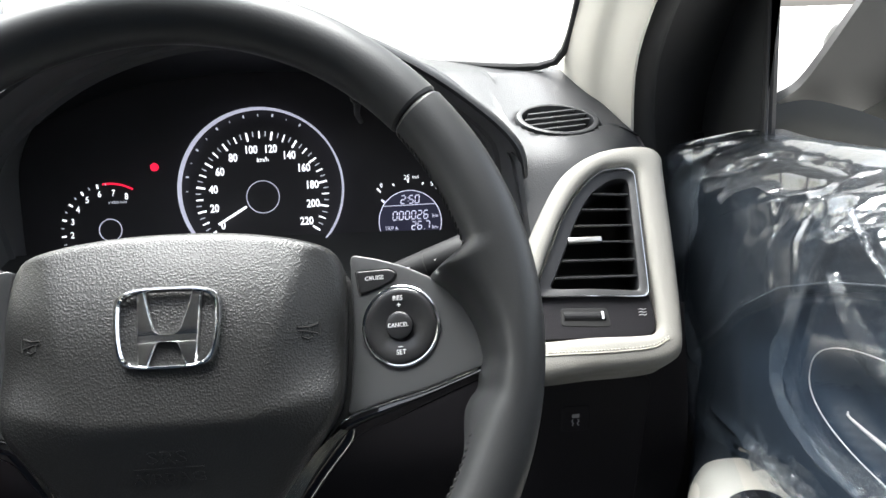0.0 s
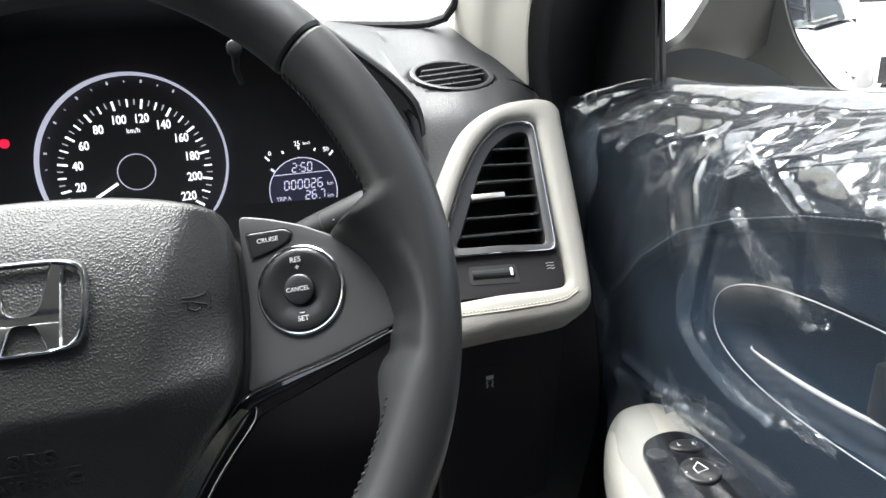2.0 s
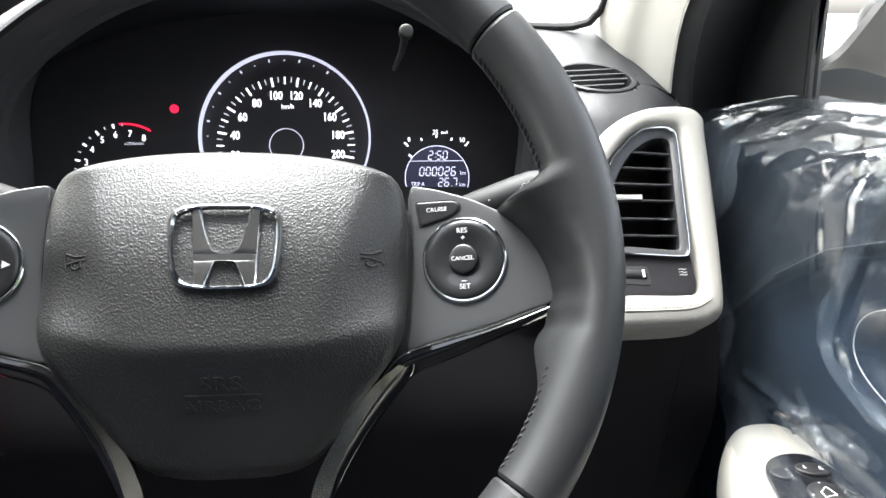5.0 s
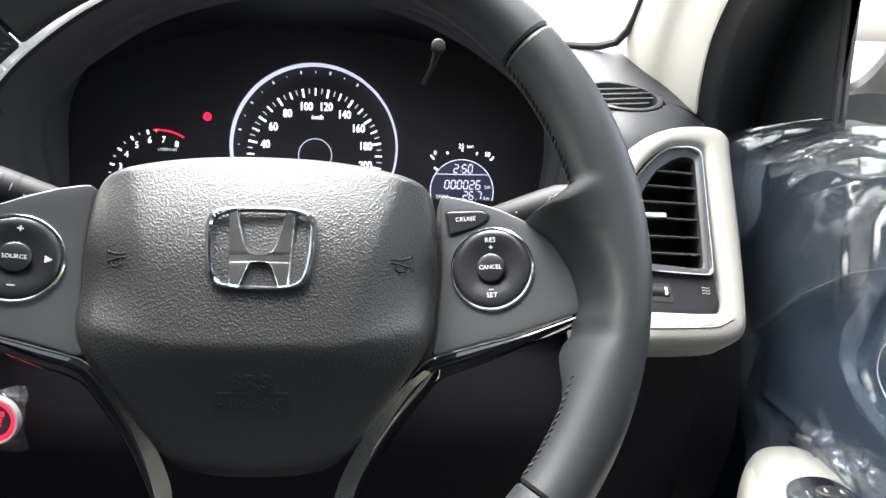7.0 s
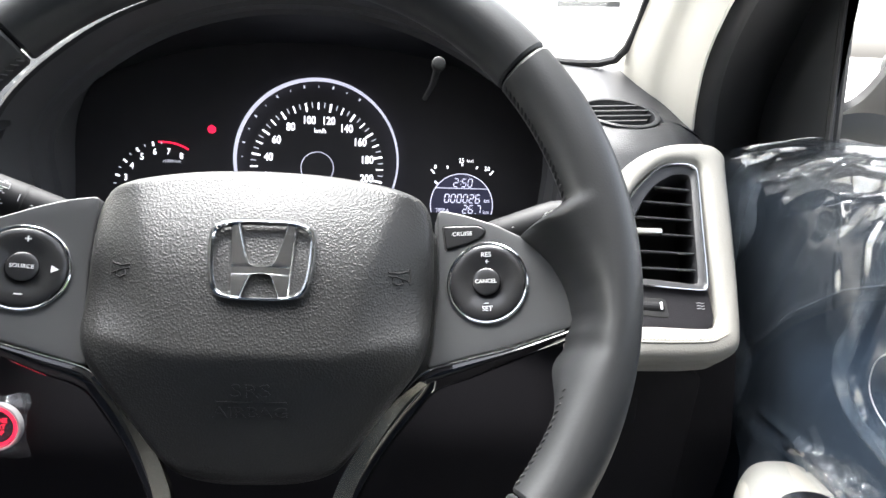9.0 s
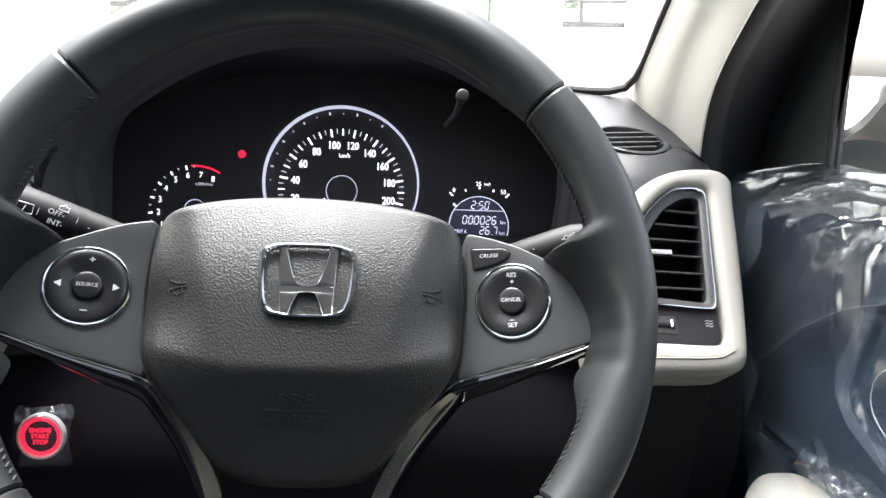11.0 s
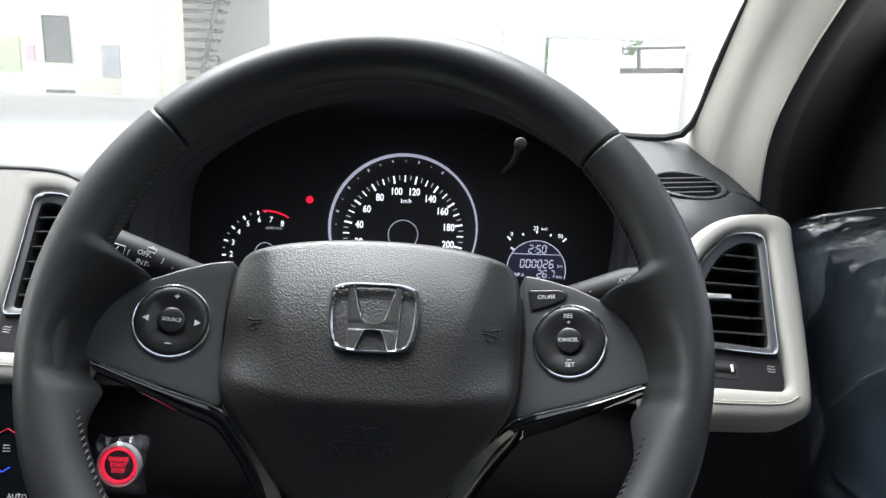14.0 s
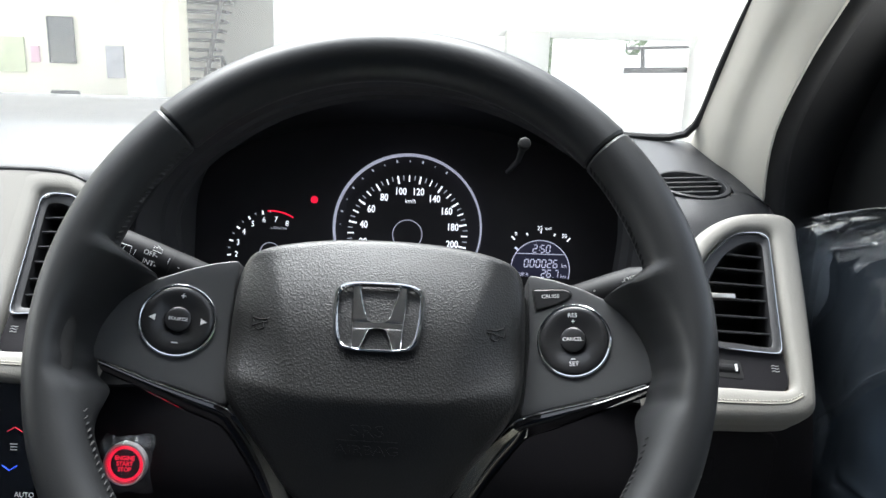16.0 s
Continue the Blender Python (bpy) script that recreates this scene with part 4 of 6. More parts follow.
# ---- side air vents ----
VN = Vector((0, -0.75734, 0.65302))
VU = Vector((0, 0.65302, 0.75734))
VENT_R = axes((0, 0.22684, 1.00943), (1, 0, 0), VU, VN)
TRIM_OUT = [(.196, -.160), (.255, -.161), (.303, -.159), (.315, -.152), (.3190, -.140), (.3265, -.08), (.3340, .000), (.3350, .012), (.328, .0205), (.312, .0225), (.290, .0195), (.268, .0105), (.249, -.005), (.226, -.038), (.209, -.070), (.198, -.105)]
TRIM_IN = [(.206, -.1335), (.255, -.1350), (.2985, -.1362), (.3035, -.133), (.3055, -.124), (.3088, -.07), (.3130, -.012), (.3132, -.003), (.309, .0022), (.300, .0030), (.286, .0015), (.270, -.0085), (.2535, -.0260), (.234, -.056), (.2165, -.094), (.208, -.118)]
CHROME_OUT = [(.2155, -.1015), (.258, -.1040), (.2985, -.1068), (.3025, -.1055), (.3042, -.101), (.3080, -.055), (.3122, -.008), (.3115, -.002), (.306, .0016), (.296, .0018), (.284, .0002), (.270, -.0098), (.2530, -.0275), (.2335, -.0575), (.2175, -.0900), (.2145, -.098)]
OPEN_IN = [(.2310, -.0935), (.262, -.0955), (.2950, -.0990), (.2975, -.0980), (.2985, -.094), (.3022, -.055), (.3064, -.014), (.3060, -.0090), (.302, -.0070), (.293, -.0078), (.2825, -.0135), (.272, -.0215), (.2600, -.0370), (.2470, -.0600), (.2340, -.0850), (.2300, -.091)]


def lifted(points):
    """The upper part of an outline, a little higher."""
    return [(x, w + 0.0042 * ease((w + 0.065) / 0.055)) for x, w in points]


TRIM_OUT, TRIM_IN, CHROME_OUT, OPEN_IN = lifted([(x + 0.0045 * ease((x - 0.29) / 0.03), w) for x, w in TRIM_OUT]), lifted([(x + 0.0015 * ease((x - 0.29) / 0.015), w) for x, w in TRIM_IN]), lifted(CHROME_OUT), lifted(OPEN_IN)


def tuck(x, w):
    """The foot of the middle vent's surround is cut back on the column's side."""
    return x + 0.034 * ease((-0.085 - w) / 0.035) * ease((0.262 - x) / 0.045)


def shift_outline(points, sx):
    return points if sx > 0 else [(-0.0185 - tuck(x, w), left_w(w)) for x, w in points]


def trim_outline(sx):
    """Outer edge of the padding; the middle vent's is taller and square where the band goes on."""
    if sx > 0:
        return TRIM_OUT
    square = [(x, 0.0262 if x > 0.308 and w > 0.010 else w) for x, w in TRIM_OUT]
    return [(-0.0185 - tuck(x, w), left_w(w) + 0.006 * ease((w + 0.030) / 0.050)) for x, w in square]


def open_at(w, side, sx):
    pts = shift_outline(OPEN_IN, sx)
    xs = []
    for (x0, y0), (x1, y1) in zip(pts, pts[1:] + pts[:1]):
        if (y0 - w) * (y1 - w) < 0:
            xs.append(x0 + (x1 - x0) * (w - y0) / (y1 - y0))
    return (min(xs), max(xs)) if len(xs) > 1 else (0, 0)


def air_vent(sx):
    ob = thing("air_vent", VENT_R, "black air vent with chrome surround and slats", "air vent", "side air vents")
    to, ti, ch, oi = (spline([(*p, 0) for p in o], 120) for o in (trim_outline(sx), *(shift_outline(q, sx) for q in (TRIM_IN, CHROME_OUT, OPEN_IN))))
    # chrome surround
    cin = [a.lerp(b, 0.22) for a, b in zip(ch, oi)]
    part("chrome_surround", band(ch, cin, ((0, -0.012), (0, -0.0015), (0.3, 0.0002), (0.7, 0.0002), (1, -0.0015), (1, -0.012))), CHROME, ob, "chrome vent surround")
    rows = [[Vector((a.x + (b.x - a.x) * s, a.y + (b.y - a.y) * s, z)) for a, b in zip(cin, oi)] for s, z in ((0, -0.003), (0.5, -0.0035), (0.9, -0.0045), (1.0, -0.0065), (1.0, -0.040))]
    part("vent_frame", loft(rows), VENT_BLACK, ob, "dark grey inner vent frame")
    part("vent_duct", plate([(p.x, p.y) for p in oi], lambda x, y: -0.038, 0.002, 0.0005), BLACK_VOID, ob)
    for w in (-0.0155, -0.0290, -0.0430, -0.0570, -0.0725, -0.0865):
        ww = w if sx > 0 else left_w(w)
        x0, x1 = open_at(ww, 0, sx)
        x0, x1 = x0 + 0.0003, x1 - 0.0003
        slope = -0.0025 if sx > 0 else 0.0025
        prof = [(-0.0004, -0.0072), (0.0003, -0.0062), (0.0011, -0.0062), (0.0016, -0.0072), (0.0108, -0.0290), (0.0098, -0.0298)]
        rows = [[Vector((x, ww + dy + slope * ((x - x0) / (x1 - x0) - 0.5), z)) for dy, z in prof] for x in (x0, (x0 + x1) / 2, x1)]
        part("slat", loft(rows, cap0=True, cap1=True), VENT_BLACK, ob)
    wt = -0.0552 if sx > 0 else left_w(-0.0552)
    xm = 0.262 if sx > 0 else -0.0185 - 0.262
    part("slider_tab", box(xm - 0.0135, xm + 0.0135, wt - 0.0022, wt + 0.0024, -0.0085, -0.0030, 0.0008), SATIN_SILVER, ob, "silver slider on the middle slat")
    # lower panel with its thumb wheel
    low = [Vector((*p, 0)) for p in shift_outline([(.203, -.1335), (.255, -.1352), (.2982, -.1364), (.3032, -.133), (.3052, -.126), (.3045, -.104), (.298, -.1058), (.255, -.1030), (.2155, -.1005), (.206, -.118)], sx)]
    part("vent_panel", plate([(p.x, p.y) for p in low], lambda x, y: -0.0035, 0.008, 0.0006, rings=3), DARK_PLASTIC, ob, "dark panel below the vent slats")
    k = 1 if sx > 0 else -1
    off = 0 if sx > 0 else left_w(-0.118) + 0.118
    cx = 0.2515 if sx > 0 else -0.0185 - 0.2515
    bm = plate(rounded([(cx - .019, -.1245 + off), (cx + .019, -.1275 + off), (cx + .018, -.1125 + off), (cx - .018, -.1105 + off)], 0.003, 4), lambda x, y: -0.0031, 0.002, 0.0004, rings=2)
    part("wheel_recess", bm, BLACK_VOID, ob)
    pts = [(cx - 0.016 + 0.032 * i / 26, -0.1180 + off - 0.002 * k * (i / 26 - 0.5), -0.0062) for i in range(27)]
    part("thumb_wheel", tube(pts, [0.0049 if i % 2 else 0.00475 for i in range(27)], 16), STALK, ob, "ribbed vent thumb wheel", smooth=20)
    xw = cx + 0.0135
    part("wheel_mark", box(xw - 0.0009, xw + 0.0009, -0.1215 + off, -0.1155 + off, -0.0022, -0.0010, 0.0003), WHITE_PRINT, ob)
    for i in range(3):
        yy = -0.1155 - 0.0022 * i + off
        x0 = (0.2935 if sx > 0 else -0.0185 - 0.2995)
        part("flow_mark", tube([(x0, yy, -0.0033), (x0 + 0.002, yy + 0.0006, -0.0033), (x0 + 0.004, yy - 0.0004, -0.0033), (x0 + 0.006, yy + 0.0003, -0.0033)], 0.0003, 5), GREY_PRINT, ob)
    # padded leather surround
    sur = thing("vent_surround", VENT_R, "ivory leather padded surround with a stitched lower seam", "dash trim", "vent surrounds")
    prof = ((0, -0.020), (0, -0.006), (0.05, -0.0022), (0.14, 0.0010), (0.28, 0.0030), (0.50, 0.0038), (0.72, 0.0036), (0.87, 0.0026), (0.96, 0.0006), (1.0, -0.004), (1.0, -0.014))
    part("padding", band(to, ti, prof), IVORY, sur, smooth=60)
    if sx < 0:
        part("band", plate(rounded([(-.80, -.148), (-.338, -.148), (-.338, .0470), (-.80, .0470)], 0.004, 4), lambda x, y: 0.0035, 0.02, 0.002), IVORY, sur, "ivory band that runs on along the dash", smooth=60)
        lip = [VENT_R @ Vector((x, w, 0.0020)) for x, w in ((-.80, .0435), (-.50, .0440), (-.36, .0445), (-.33, .0440), (-.3085, .0405), (-.2865, .0300), (-.2675, .0130), (-.2500, -.0100))]
        part("edge_roll", tube(spline(lip, 60, False), 0.0027, 10), RUBBER, dash, "dark rolled edge between dash top and band", world=True)
    # lower roll, below the seam
    lo = shift_outline([(.196, -.1485), (.255, -.1500), (.298, -.1488), (.3105, -.1425), (.3160, -.1440), (.3125, -.1550), (.300, -.1610), (.255, -.1625), (.196, -.1620)], sx)
    seam = spline([(*p, 0) for p in shift_outline([(.196, -.1450), (.235, -.1462), (.270, -.1465), (.298, -.1452), (.3100, -.1395)], sx)], 44, False)
    bm = bmesh.new()
    for a, b in zip(seam[::1], seam[1::1]):
        a2, b2 = a.lerp(b, 0.18), a.lerp(b, 0.82)
        tube([(a2.x, a2.y, 0.0046), ((a2 + b2).x / 2, (a2 + b2).y / 2, 0.0052), (b2.x, b2.y, 0.0046)], [0.0004, 0.00055, 0.0004], 5, bm=bm)
    part("stitching", bm, IVORY_THREAD, sur, "ivory seam stitching")
    part("seam_groove", tube([(p.x, p.y - 0.0018, 0.0040) for p in seam], 0.0007, 6), IVORY_THREAD, sur)
    rolled = spline([(*p, 0) for p in lo], 90)
    part("lower_roll", plate([(p.x, p.y) for p in rolled], lambda x, y: 0.0036 - 1.3 * max(0, (-0.150 if sx > 0 else left_w(-0.150)) - y) - 14 * max(0, abs(x + 0.00925) - 0.300) ** 1.6 * 0.2, 0.014, 0.0050, rings=8), IVORY, sur, smooth=60)
    return ob


air_vent(1)
air_vent(-1)
# ---- round demister vent on the dash top ----
DV = axes((0.2655, 0.2995, 1.0465), (1, 0, 0), Vector((0, 0.925, 0.38)).normalized(), Vector((0, -0.38, 0.925)).normalized()) @ Matrix.Rotation(radians(3.5), 4, "Y")
demist = thing("demister_vent", DV, "oval black demister vent with slanted slats in the dash top", "air vent")
ov = [(0.0385 * math.cos(2 * math.pi * k / 72), 0.0275 * math.sin(2 * math.pi * k / 72), 0) for k in range(72)]
oi = [(x * 0.84, y * 0.82, 0) for x, y, _ in ov]
part("rim", band([Vector(p) for p in ov], [Vector(p) for p in oi], ((0, -0.022), (0, -0.0022), (0.15, 0.0002), (0.5, 0.0008), (0.9, 0.0002), (1, -0.0015), (1, -0.016))), DASH_VINYL, demist, "raised oval rim")
part("duct", plate([(p[0], p[1]) for p in oi], lambda x, y: -0.0135, 0.001, 0.0003), BLACK_VOID, demist)
for k in range(4):
    yy = -0.0150 + 0.0092 * k
    half = 0.0385 * 0.84 * math.sqrt(max(0.02, 1 - (yy / (0.0275 * 0.82)) ** 2)) * 0.96
    prof = [(0.0000, -0.0004), (0.0012, 0.0000), (0.0024, -0.0008), (0.0050, -0.0120), (0.0036, -0.0120)]
    rows = [[Vector((x, yy + 0.22 * x + dy, z)) for dy, z in prof] for x in (-half, 0, half)]
    part("slat", loft(rows, cap0=True, cap1=True), SATIN, demist)
part("cross_bar", box(-0.0006, 0.0006, -0.020, 0.020, -0.008, -0.004), DARK_PLASTIC, demist)

# ---- start button, stability switch, climate panel ----
SB = axes((-0.2310, 0.1590, 0.8100), (1, 0, 0), Vector((0, 0.22, 0.975)).normalized(), Vector((0, -0.975, 0.22)).normalized())
start = thing("start_button", SB, "red lit engine start button wrapped in clear film", "start button")
part("surround", ring(0.0170, 0.0032, -0.001, 0.005, 64), RING_AND_GLINT, start, "bright silver ring round the button")
part("light_ring", ring(0.0137, 0.0022, 0.0005, 0.0030, 64), RED_GLOW, start, "glowing red ring")
part("cap", disc(0.0124, 0.0024, 0.004, 48, 0.0008, 0.0004), RUBBERY, start, "dark button cap")
for body, y in (("ENGINE", .0058), ("START", .0004), ("STOP", -.0050)):
    part("lettering", lettering(body, 0.0050, at2(0, y * 0.88, 0.0030), 0.0001, 0.95, 0.00015), RED_GLOW, start, smooth=0)
random.seed(5)
wrap = []
for j in range(19):
    row = []
    for i in range(19):
        x, y = -0.020 + 0.043 * i / 18, -0.024 + 0.048 * j / 18
        r = math.hypot(x, y)
        z = 0.0085 if r < 0.018 else 0.0085 - 0.007 * (r - 0.018) / 0.01
        row.append(Vector((x + 0.003 * noise.noise((x * 90, y * 90, 1)), y + 0.003 * noise.noise((x * 90, y * 90, 7)), z + 0.0030 * noise.noise((x * 150, y * 150, 3)) * ease((r - 0.010) / 0.012))))
    wrap.append(row)
film_ob = part("film", loft(wrap, closed=False), CLEAR_SMALL, start, "crinkled clear film square", smooth=15, facing=Vector((0, 0, 1)))
film_ob.visible_shadow = False

vsa = thing("stability_switch", axes((0.2490, 0.1565, 0.8240), (1, 0, 0), (0, 0, 1), (0, -1, 0)), "black square switch with white skid symbol", "switch")
part("cap", plate(rounded([(-.012, -.012), (.012, -.012), (.012, .012), (-.012, .012)], 0.004, 4), lambda x, y: -0.0030, 0.008, 0.001), DARK_PLASTIC, vsa)
bm = box(-.0030, .0030, .0010, .0042, -0.0030, -0.0026)
merge(bm, box(-.0022, .0022, .0046, .0064, 0.0001, 0.0004))
part("symbol", bm, GREY_PRINT, vsa, smooth=0)
for sx in (-1, 1):
    part("skid_mark", tube([(sx * .0018, -.0002, -.0028), (sx * .0030, -.0022, -.0028), (sx * .0014, -.0042, -.0028), (sx * .0028, -.0062, -.0028)], 0.0005, 5), GREY_PRINT, vsa)

CP = axes((-0.36, 0.1180, 0.8350), (1, 0, 0), Vector((0, 0.22, 0.975)).normalized(), Vector((0, -0.975, 0.22)).normalized())
climate = thing("climate_panel", CP, "gloss black touch climate panel with red and blue arrows", "control panel")
part("glass", plate(rounded([(-.15, -.060), (.078, -.060), (.080, .062), (-.15, .062)], 0.006, 4), lambda x, y: 0.0, 0.01, 0.001), PIANO, climate)
part("up_arrow", tube([(.0563, .0205, .0004), (.0622, .0240, .0004), (.0681, .0205, .0004)], 0.0004, 6), DIM_RED, climate, "red arrow")
part("down_arrow", tube([(.0530, -.0060, .0004), (.0590, -.0098, .0004), (.0648, -.0060, .0004)], 0.0004, 6), BLUE_GLOW, climate, "blue arrow")
for i in range(3):
    part("bar_mark", box(.0590, .0645, .0106 - .0022 * i, .0112 - .0022 * i, 0.0003, 0.0008), GREY_PRINT, climate)
part("lettering", lettering("AUTO", 0.0056, at2(.0715, -.0284, 0.0006), 0.0001), WHITE_PRINT, climate, smooth=0)

# ---- windscreen pillar, frame and cabin shell ----
P_IN = [(0.296, 0.400, 1.075), (0.2935, 0.380, 1.100), (0.2925, 0.330, 1.156), (0.2935, 0.280, 1.211), (0.296, 0.16, 1.325), (0.30, 0.0, 1.43), (0.305, -0.20, 1.492)]
P_OUT = [(0.3400, 0.300, 1.015), (0.3320, 0.288, 1.046), (0.3240, 0.262, 1.100), (0.3270, 0.222, 1.160), (0.3280, 0.180, 1.200), (0.332, 0.06, 1.315), (0.338, -0.08, 1.42), (0.345, -0.24, 1.475)]
pi_, po_ = spline(P_IN, 40, False), spline(P_OUT, 40, False)
pillar = thing("windscreen_pillar", axes((0.31, 0.33, 1.06), (1, 0, 0), (0, 1, 0), (0, 0, 1)), "light grey plastic windscreen pillar trim", "pillar trim")
rows = []
for s, push in ((-0.10, 0.030), (-0.03, 0.006), (0.0, 0.0), (0.10, -0.004), (0.22, -0.0075), (0.32, -0.0085), (0.40, -0.0070), (0.48, -0.0035), (0.56, -0.0015), (0.68, -0.0015), (0.85, -0.0025), (0.96, 0.000), (1.0, 0.006), (1.04, 0.03)):
    rows.append([a.lerp(b, s) + Vector((0.25, 0.95, 0)) * push for a, b in zip(pi_, po_)])
part("trim", loft(rows, closed=False), PILLAR_FABRIC, pillar, world=True, smooth=60)
seal = thing("door_seal", axes((0.345, 0.28, 1.04), (1, 0, 0), (0, 1, 0), (0, 0, 1)), "black rubber door seal along the pillar", "seal")
rows = []
for s, dx, dy in ((0, 0.000, 0.050), (0.05, -0.006, 0.020), (0.1, -0.002, 0.004), (0.2, 0.004, -0.004), (0.5, 0.012, -0.007), (0.8, 0.021, -0.004), (1, 0.026, 0.010)):
    rows.append([p + Vector((dx, dy + 0.01, 0)) for p in spline([(0.3420, 0.288, 0.60), (0.3420, 0.292, 0.98)] + P_OUT[1:], 60, False)])
part("strip", loft(rows, closed=False), RUBBER, seal, world=True, smooth=60)

rows = []
sl = spline([(0.3420, 0.288, 0.60), (0.3420, 0.292, 0.98)] + P_OUT[1:], 60, False)
for s in (0, 0.4, 0.75, 1):
    rows.append([(p + Vector((0.006, 0.010, 0))).lerp(Vector((0.426, p.y + 0.055, p.z + 0.01)), s) for p in sl])
part("jamb", loft(rows, closed=False), RUBBER, seal, "black door jamb behind the seal", world=True)

# windscreen edge and glass
scr = [(-1.02, 0.50, 1.078), (-0.85, 0.600, 1.090), (-0.40, 0.632, 1.096), (0.0, 0.575, 1.094), (0.17, 0.470, 1.0885), (0.255, 0.410, 1.0850), (0.285, 0.392, 1.0900), (0.2935, 0.374, 1.110), (0.2925, 0.330, 1.158), (0.2935, 0.280, 1.213), (0.296, 0.16, 1.327), (0.30, 0.0, 1.432), (0.305, -0.20, 1.494)]
solo("windscreen_edge", tube(spline(scr, 120, False), [0.0042 - 0.0026 * ease((k - 82) / 8) for k in range(120)], 8), RUBBER, "black ceramic edge of the windscreen", "windscreen", kind="structure")

# the glass's milky haze imitates veiling glare from the dash reflection
SCREEN_GLASS = clear("glare_haze_glass", (0.95, 0.97, 0.96), 0.0, 0.06, 1.45, (0.85, 0.86, 0.84), lit_through=True)
glass = thing("windscreen", axes((-0.36, 0.55, 1.08), (1, 0, 0), (0, 1, 0), (0, 0, 1)), "clear windscreen glass with a haze added for glare", "windscreen", kind="structure")
low_edge, high_edge = spline([p for p in scr if p[2] < 1.0965 and p[0] < 0.27], 30, False), spline([(-1.04, -0.16, 1.495), (-0.36, -0.10, 1.515), (0.30, -0.16, 1.495)], 30, False)
pane = part("pane", sheet(lambda u, v: low_edge[round(u * 29)].lerp(high_edge[round(u * 29)], v) + Vector((0, 0.03, 0.03)) * math.sin(math.pi * v), 29, 16), SCREEN_GLASS, glass, world=True, smooth=60, facing=Vector((0, -1, 0)))
pane.visible_shadow = False

SHELL = thing("cabin_shell", axes((-0.36, -0.6, 0.3), (1, 0, 0), (0, 1, 0), (0, 0, 1)), "cabin roof, floor and sides of the car", "car cabin", kind="structure")
part("roof", sheet(lambda u, v: (-1.10 + 1.46 * u, -0.25 - 2.10 * v, 1.485 + 0.035 * math.sin(math.pi * u)), 16, 16, 0.02), HEADLINER, SHELL, "pale headliner", world=True)
part("floor", box(-1.15, 0.42, -2.4, 0.75, 0.28, 0.31), DARK_PLASTIC, SHELL, "dark floor carpet", world=True)
part("kick_panel", box(0.343, 0.56, 0.340, 0.375, 0.28, 1.020), DARK_PLASTIC, SHELL, world=True)
part("bulkhead", box(-1.15, 0.50, 0.66, 0.70, 0.30, 1.05), DARK_PLASTIC, SHELL, world=True)
part("far_side", box(-1.17, -1.13, -2.4, 0.66, 0.30, 1.02), DOOR_VINYL, SHELL, world=True)
part("rear_side", box(0.42, 0.46, -2.4, -0.85, 0.30, 1.02), DOOR_VINYL, SHELL, world=True)
# two unseen walls behind the camera, added to stop light from the rear
part("rear_light_block", box(-1.15, 0.42, -0.75, -0.71, 0.30, 1.50), DOOR_VINYL, SHELL, "unseen dark wall that shuts out light from the rear", world=True)
part("tail_light_block", box(-1.15, 0.45, -2.42, -2.38, 0.30, 1.50), DOOR_VINYL, SHELL, world=True)
# pillars; the first is widened, unseen, to blind the far window's rear part
for x0, x1, y0, y1 in ((-1.15, -1.08, -0.90, -0.28), (0.36, 0.42, -0.95, -0.83), (-1.15, -1.05, -2.40, -2.15), (0.36, 0.46, -2.40, -2.15)):
    part("pillar_and_blind", box(x0, x1, y0, y1, 1.0, 1.49), PILLAR_FABRIC, SHELL, world=True)
rows = [[Vector(p) for p in ((-1.03, 0.42, 1.07), (-1.045, 0.33, 1.16), (-1.05, 0.16, 1.34), (-1.06, 0.0, 1.47))], [Vector(p) for p in ((-1.10, 0.36, 1.03), (-1.10, 0.26, 1.14), (-1.10, 0.08, 1.32), (-1.10, -0.06, 1.47))]]
part("far_pillar", loft(rows, closed=False), PILLAR_FABRIC, SHELL, world=True)

# ---- driver's door ----
door = thing("driver_door", axes((0.40, -0.2, 0.45), (1, 0, 0), (0, 1, 0), (0, 0, 1)), "dark blue-black door with ivory armrest and window frame", "car door")


def belt(y):
    """Height of the window line, which climbs to the rear."""
    return 1.0345 + 0.078 * clamp(0.22 - y, 0, 0.42) - 0.024 * ease((y - 0.235) / 0.085)


SEAM = [(0.30, 0.790), (0.218, 0.866), (0.173, 0.904), (0.122, 0.942), (0.068, 0.967), (0.008, 0.987), (-0.038, 0.998), (-0.07, 1.002), (-0.20, 1.006), (-1.0, 1.006)]


def seam_z(y):
    """Height of the stitched seam that sweeps over the trim."""
    for (y0, z0), (y1, z1) in zip(SEAM, SEAM[1:]):
        if y1 <= y <= y0:
            return z0 + (z1 - z0) * (y0 - y) / (y0 - y1)
    return 0.79


def door_x(y, z):
    """The inner face of the door trim."""
    x = 0.392
    bt = belt(y)
    x += 0.012 * ease((z - bt + 0.055) / 0.05) + 0.03 * ease((z - bt + 0.022) / 0.022) ** 2
    x += 0.006 * ease((seam_z(y) - z) / 0.010) - 0.003 * math.exp(-((z - seam_z(y)) / 0.006) ** 2)
    x += 0.012 * ease((y - 0.17) / 0.06) + 0.012 * ease((0.86 - z) / 0.10)
    e = (abs(y + 0.030) / 0.119) ** 2.4 + (abs(z - 0.900 + 0.06 * y) / 0.0395) ** 2.4
    return x + 0.020 * ease((1.05 - e) / 0.5)


def split(y):
    return max(0.80, seam_z(y) - 0.004)


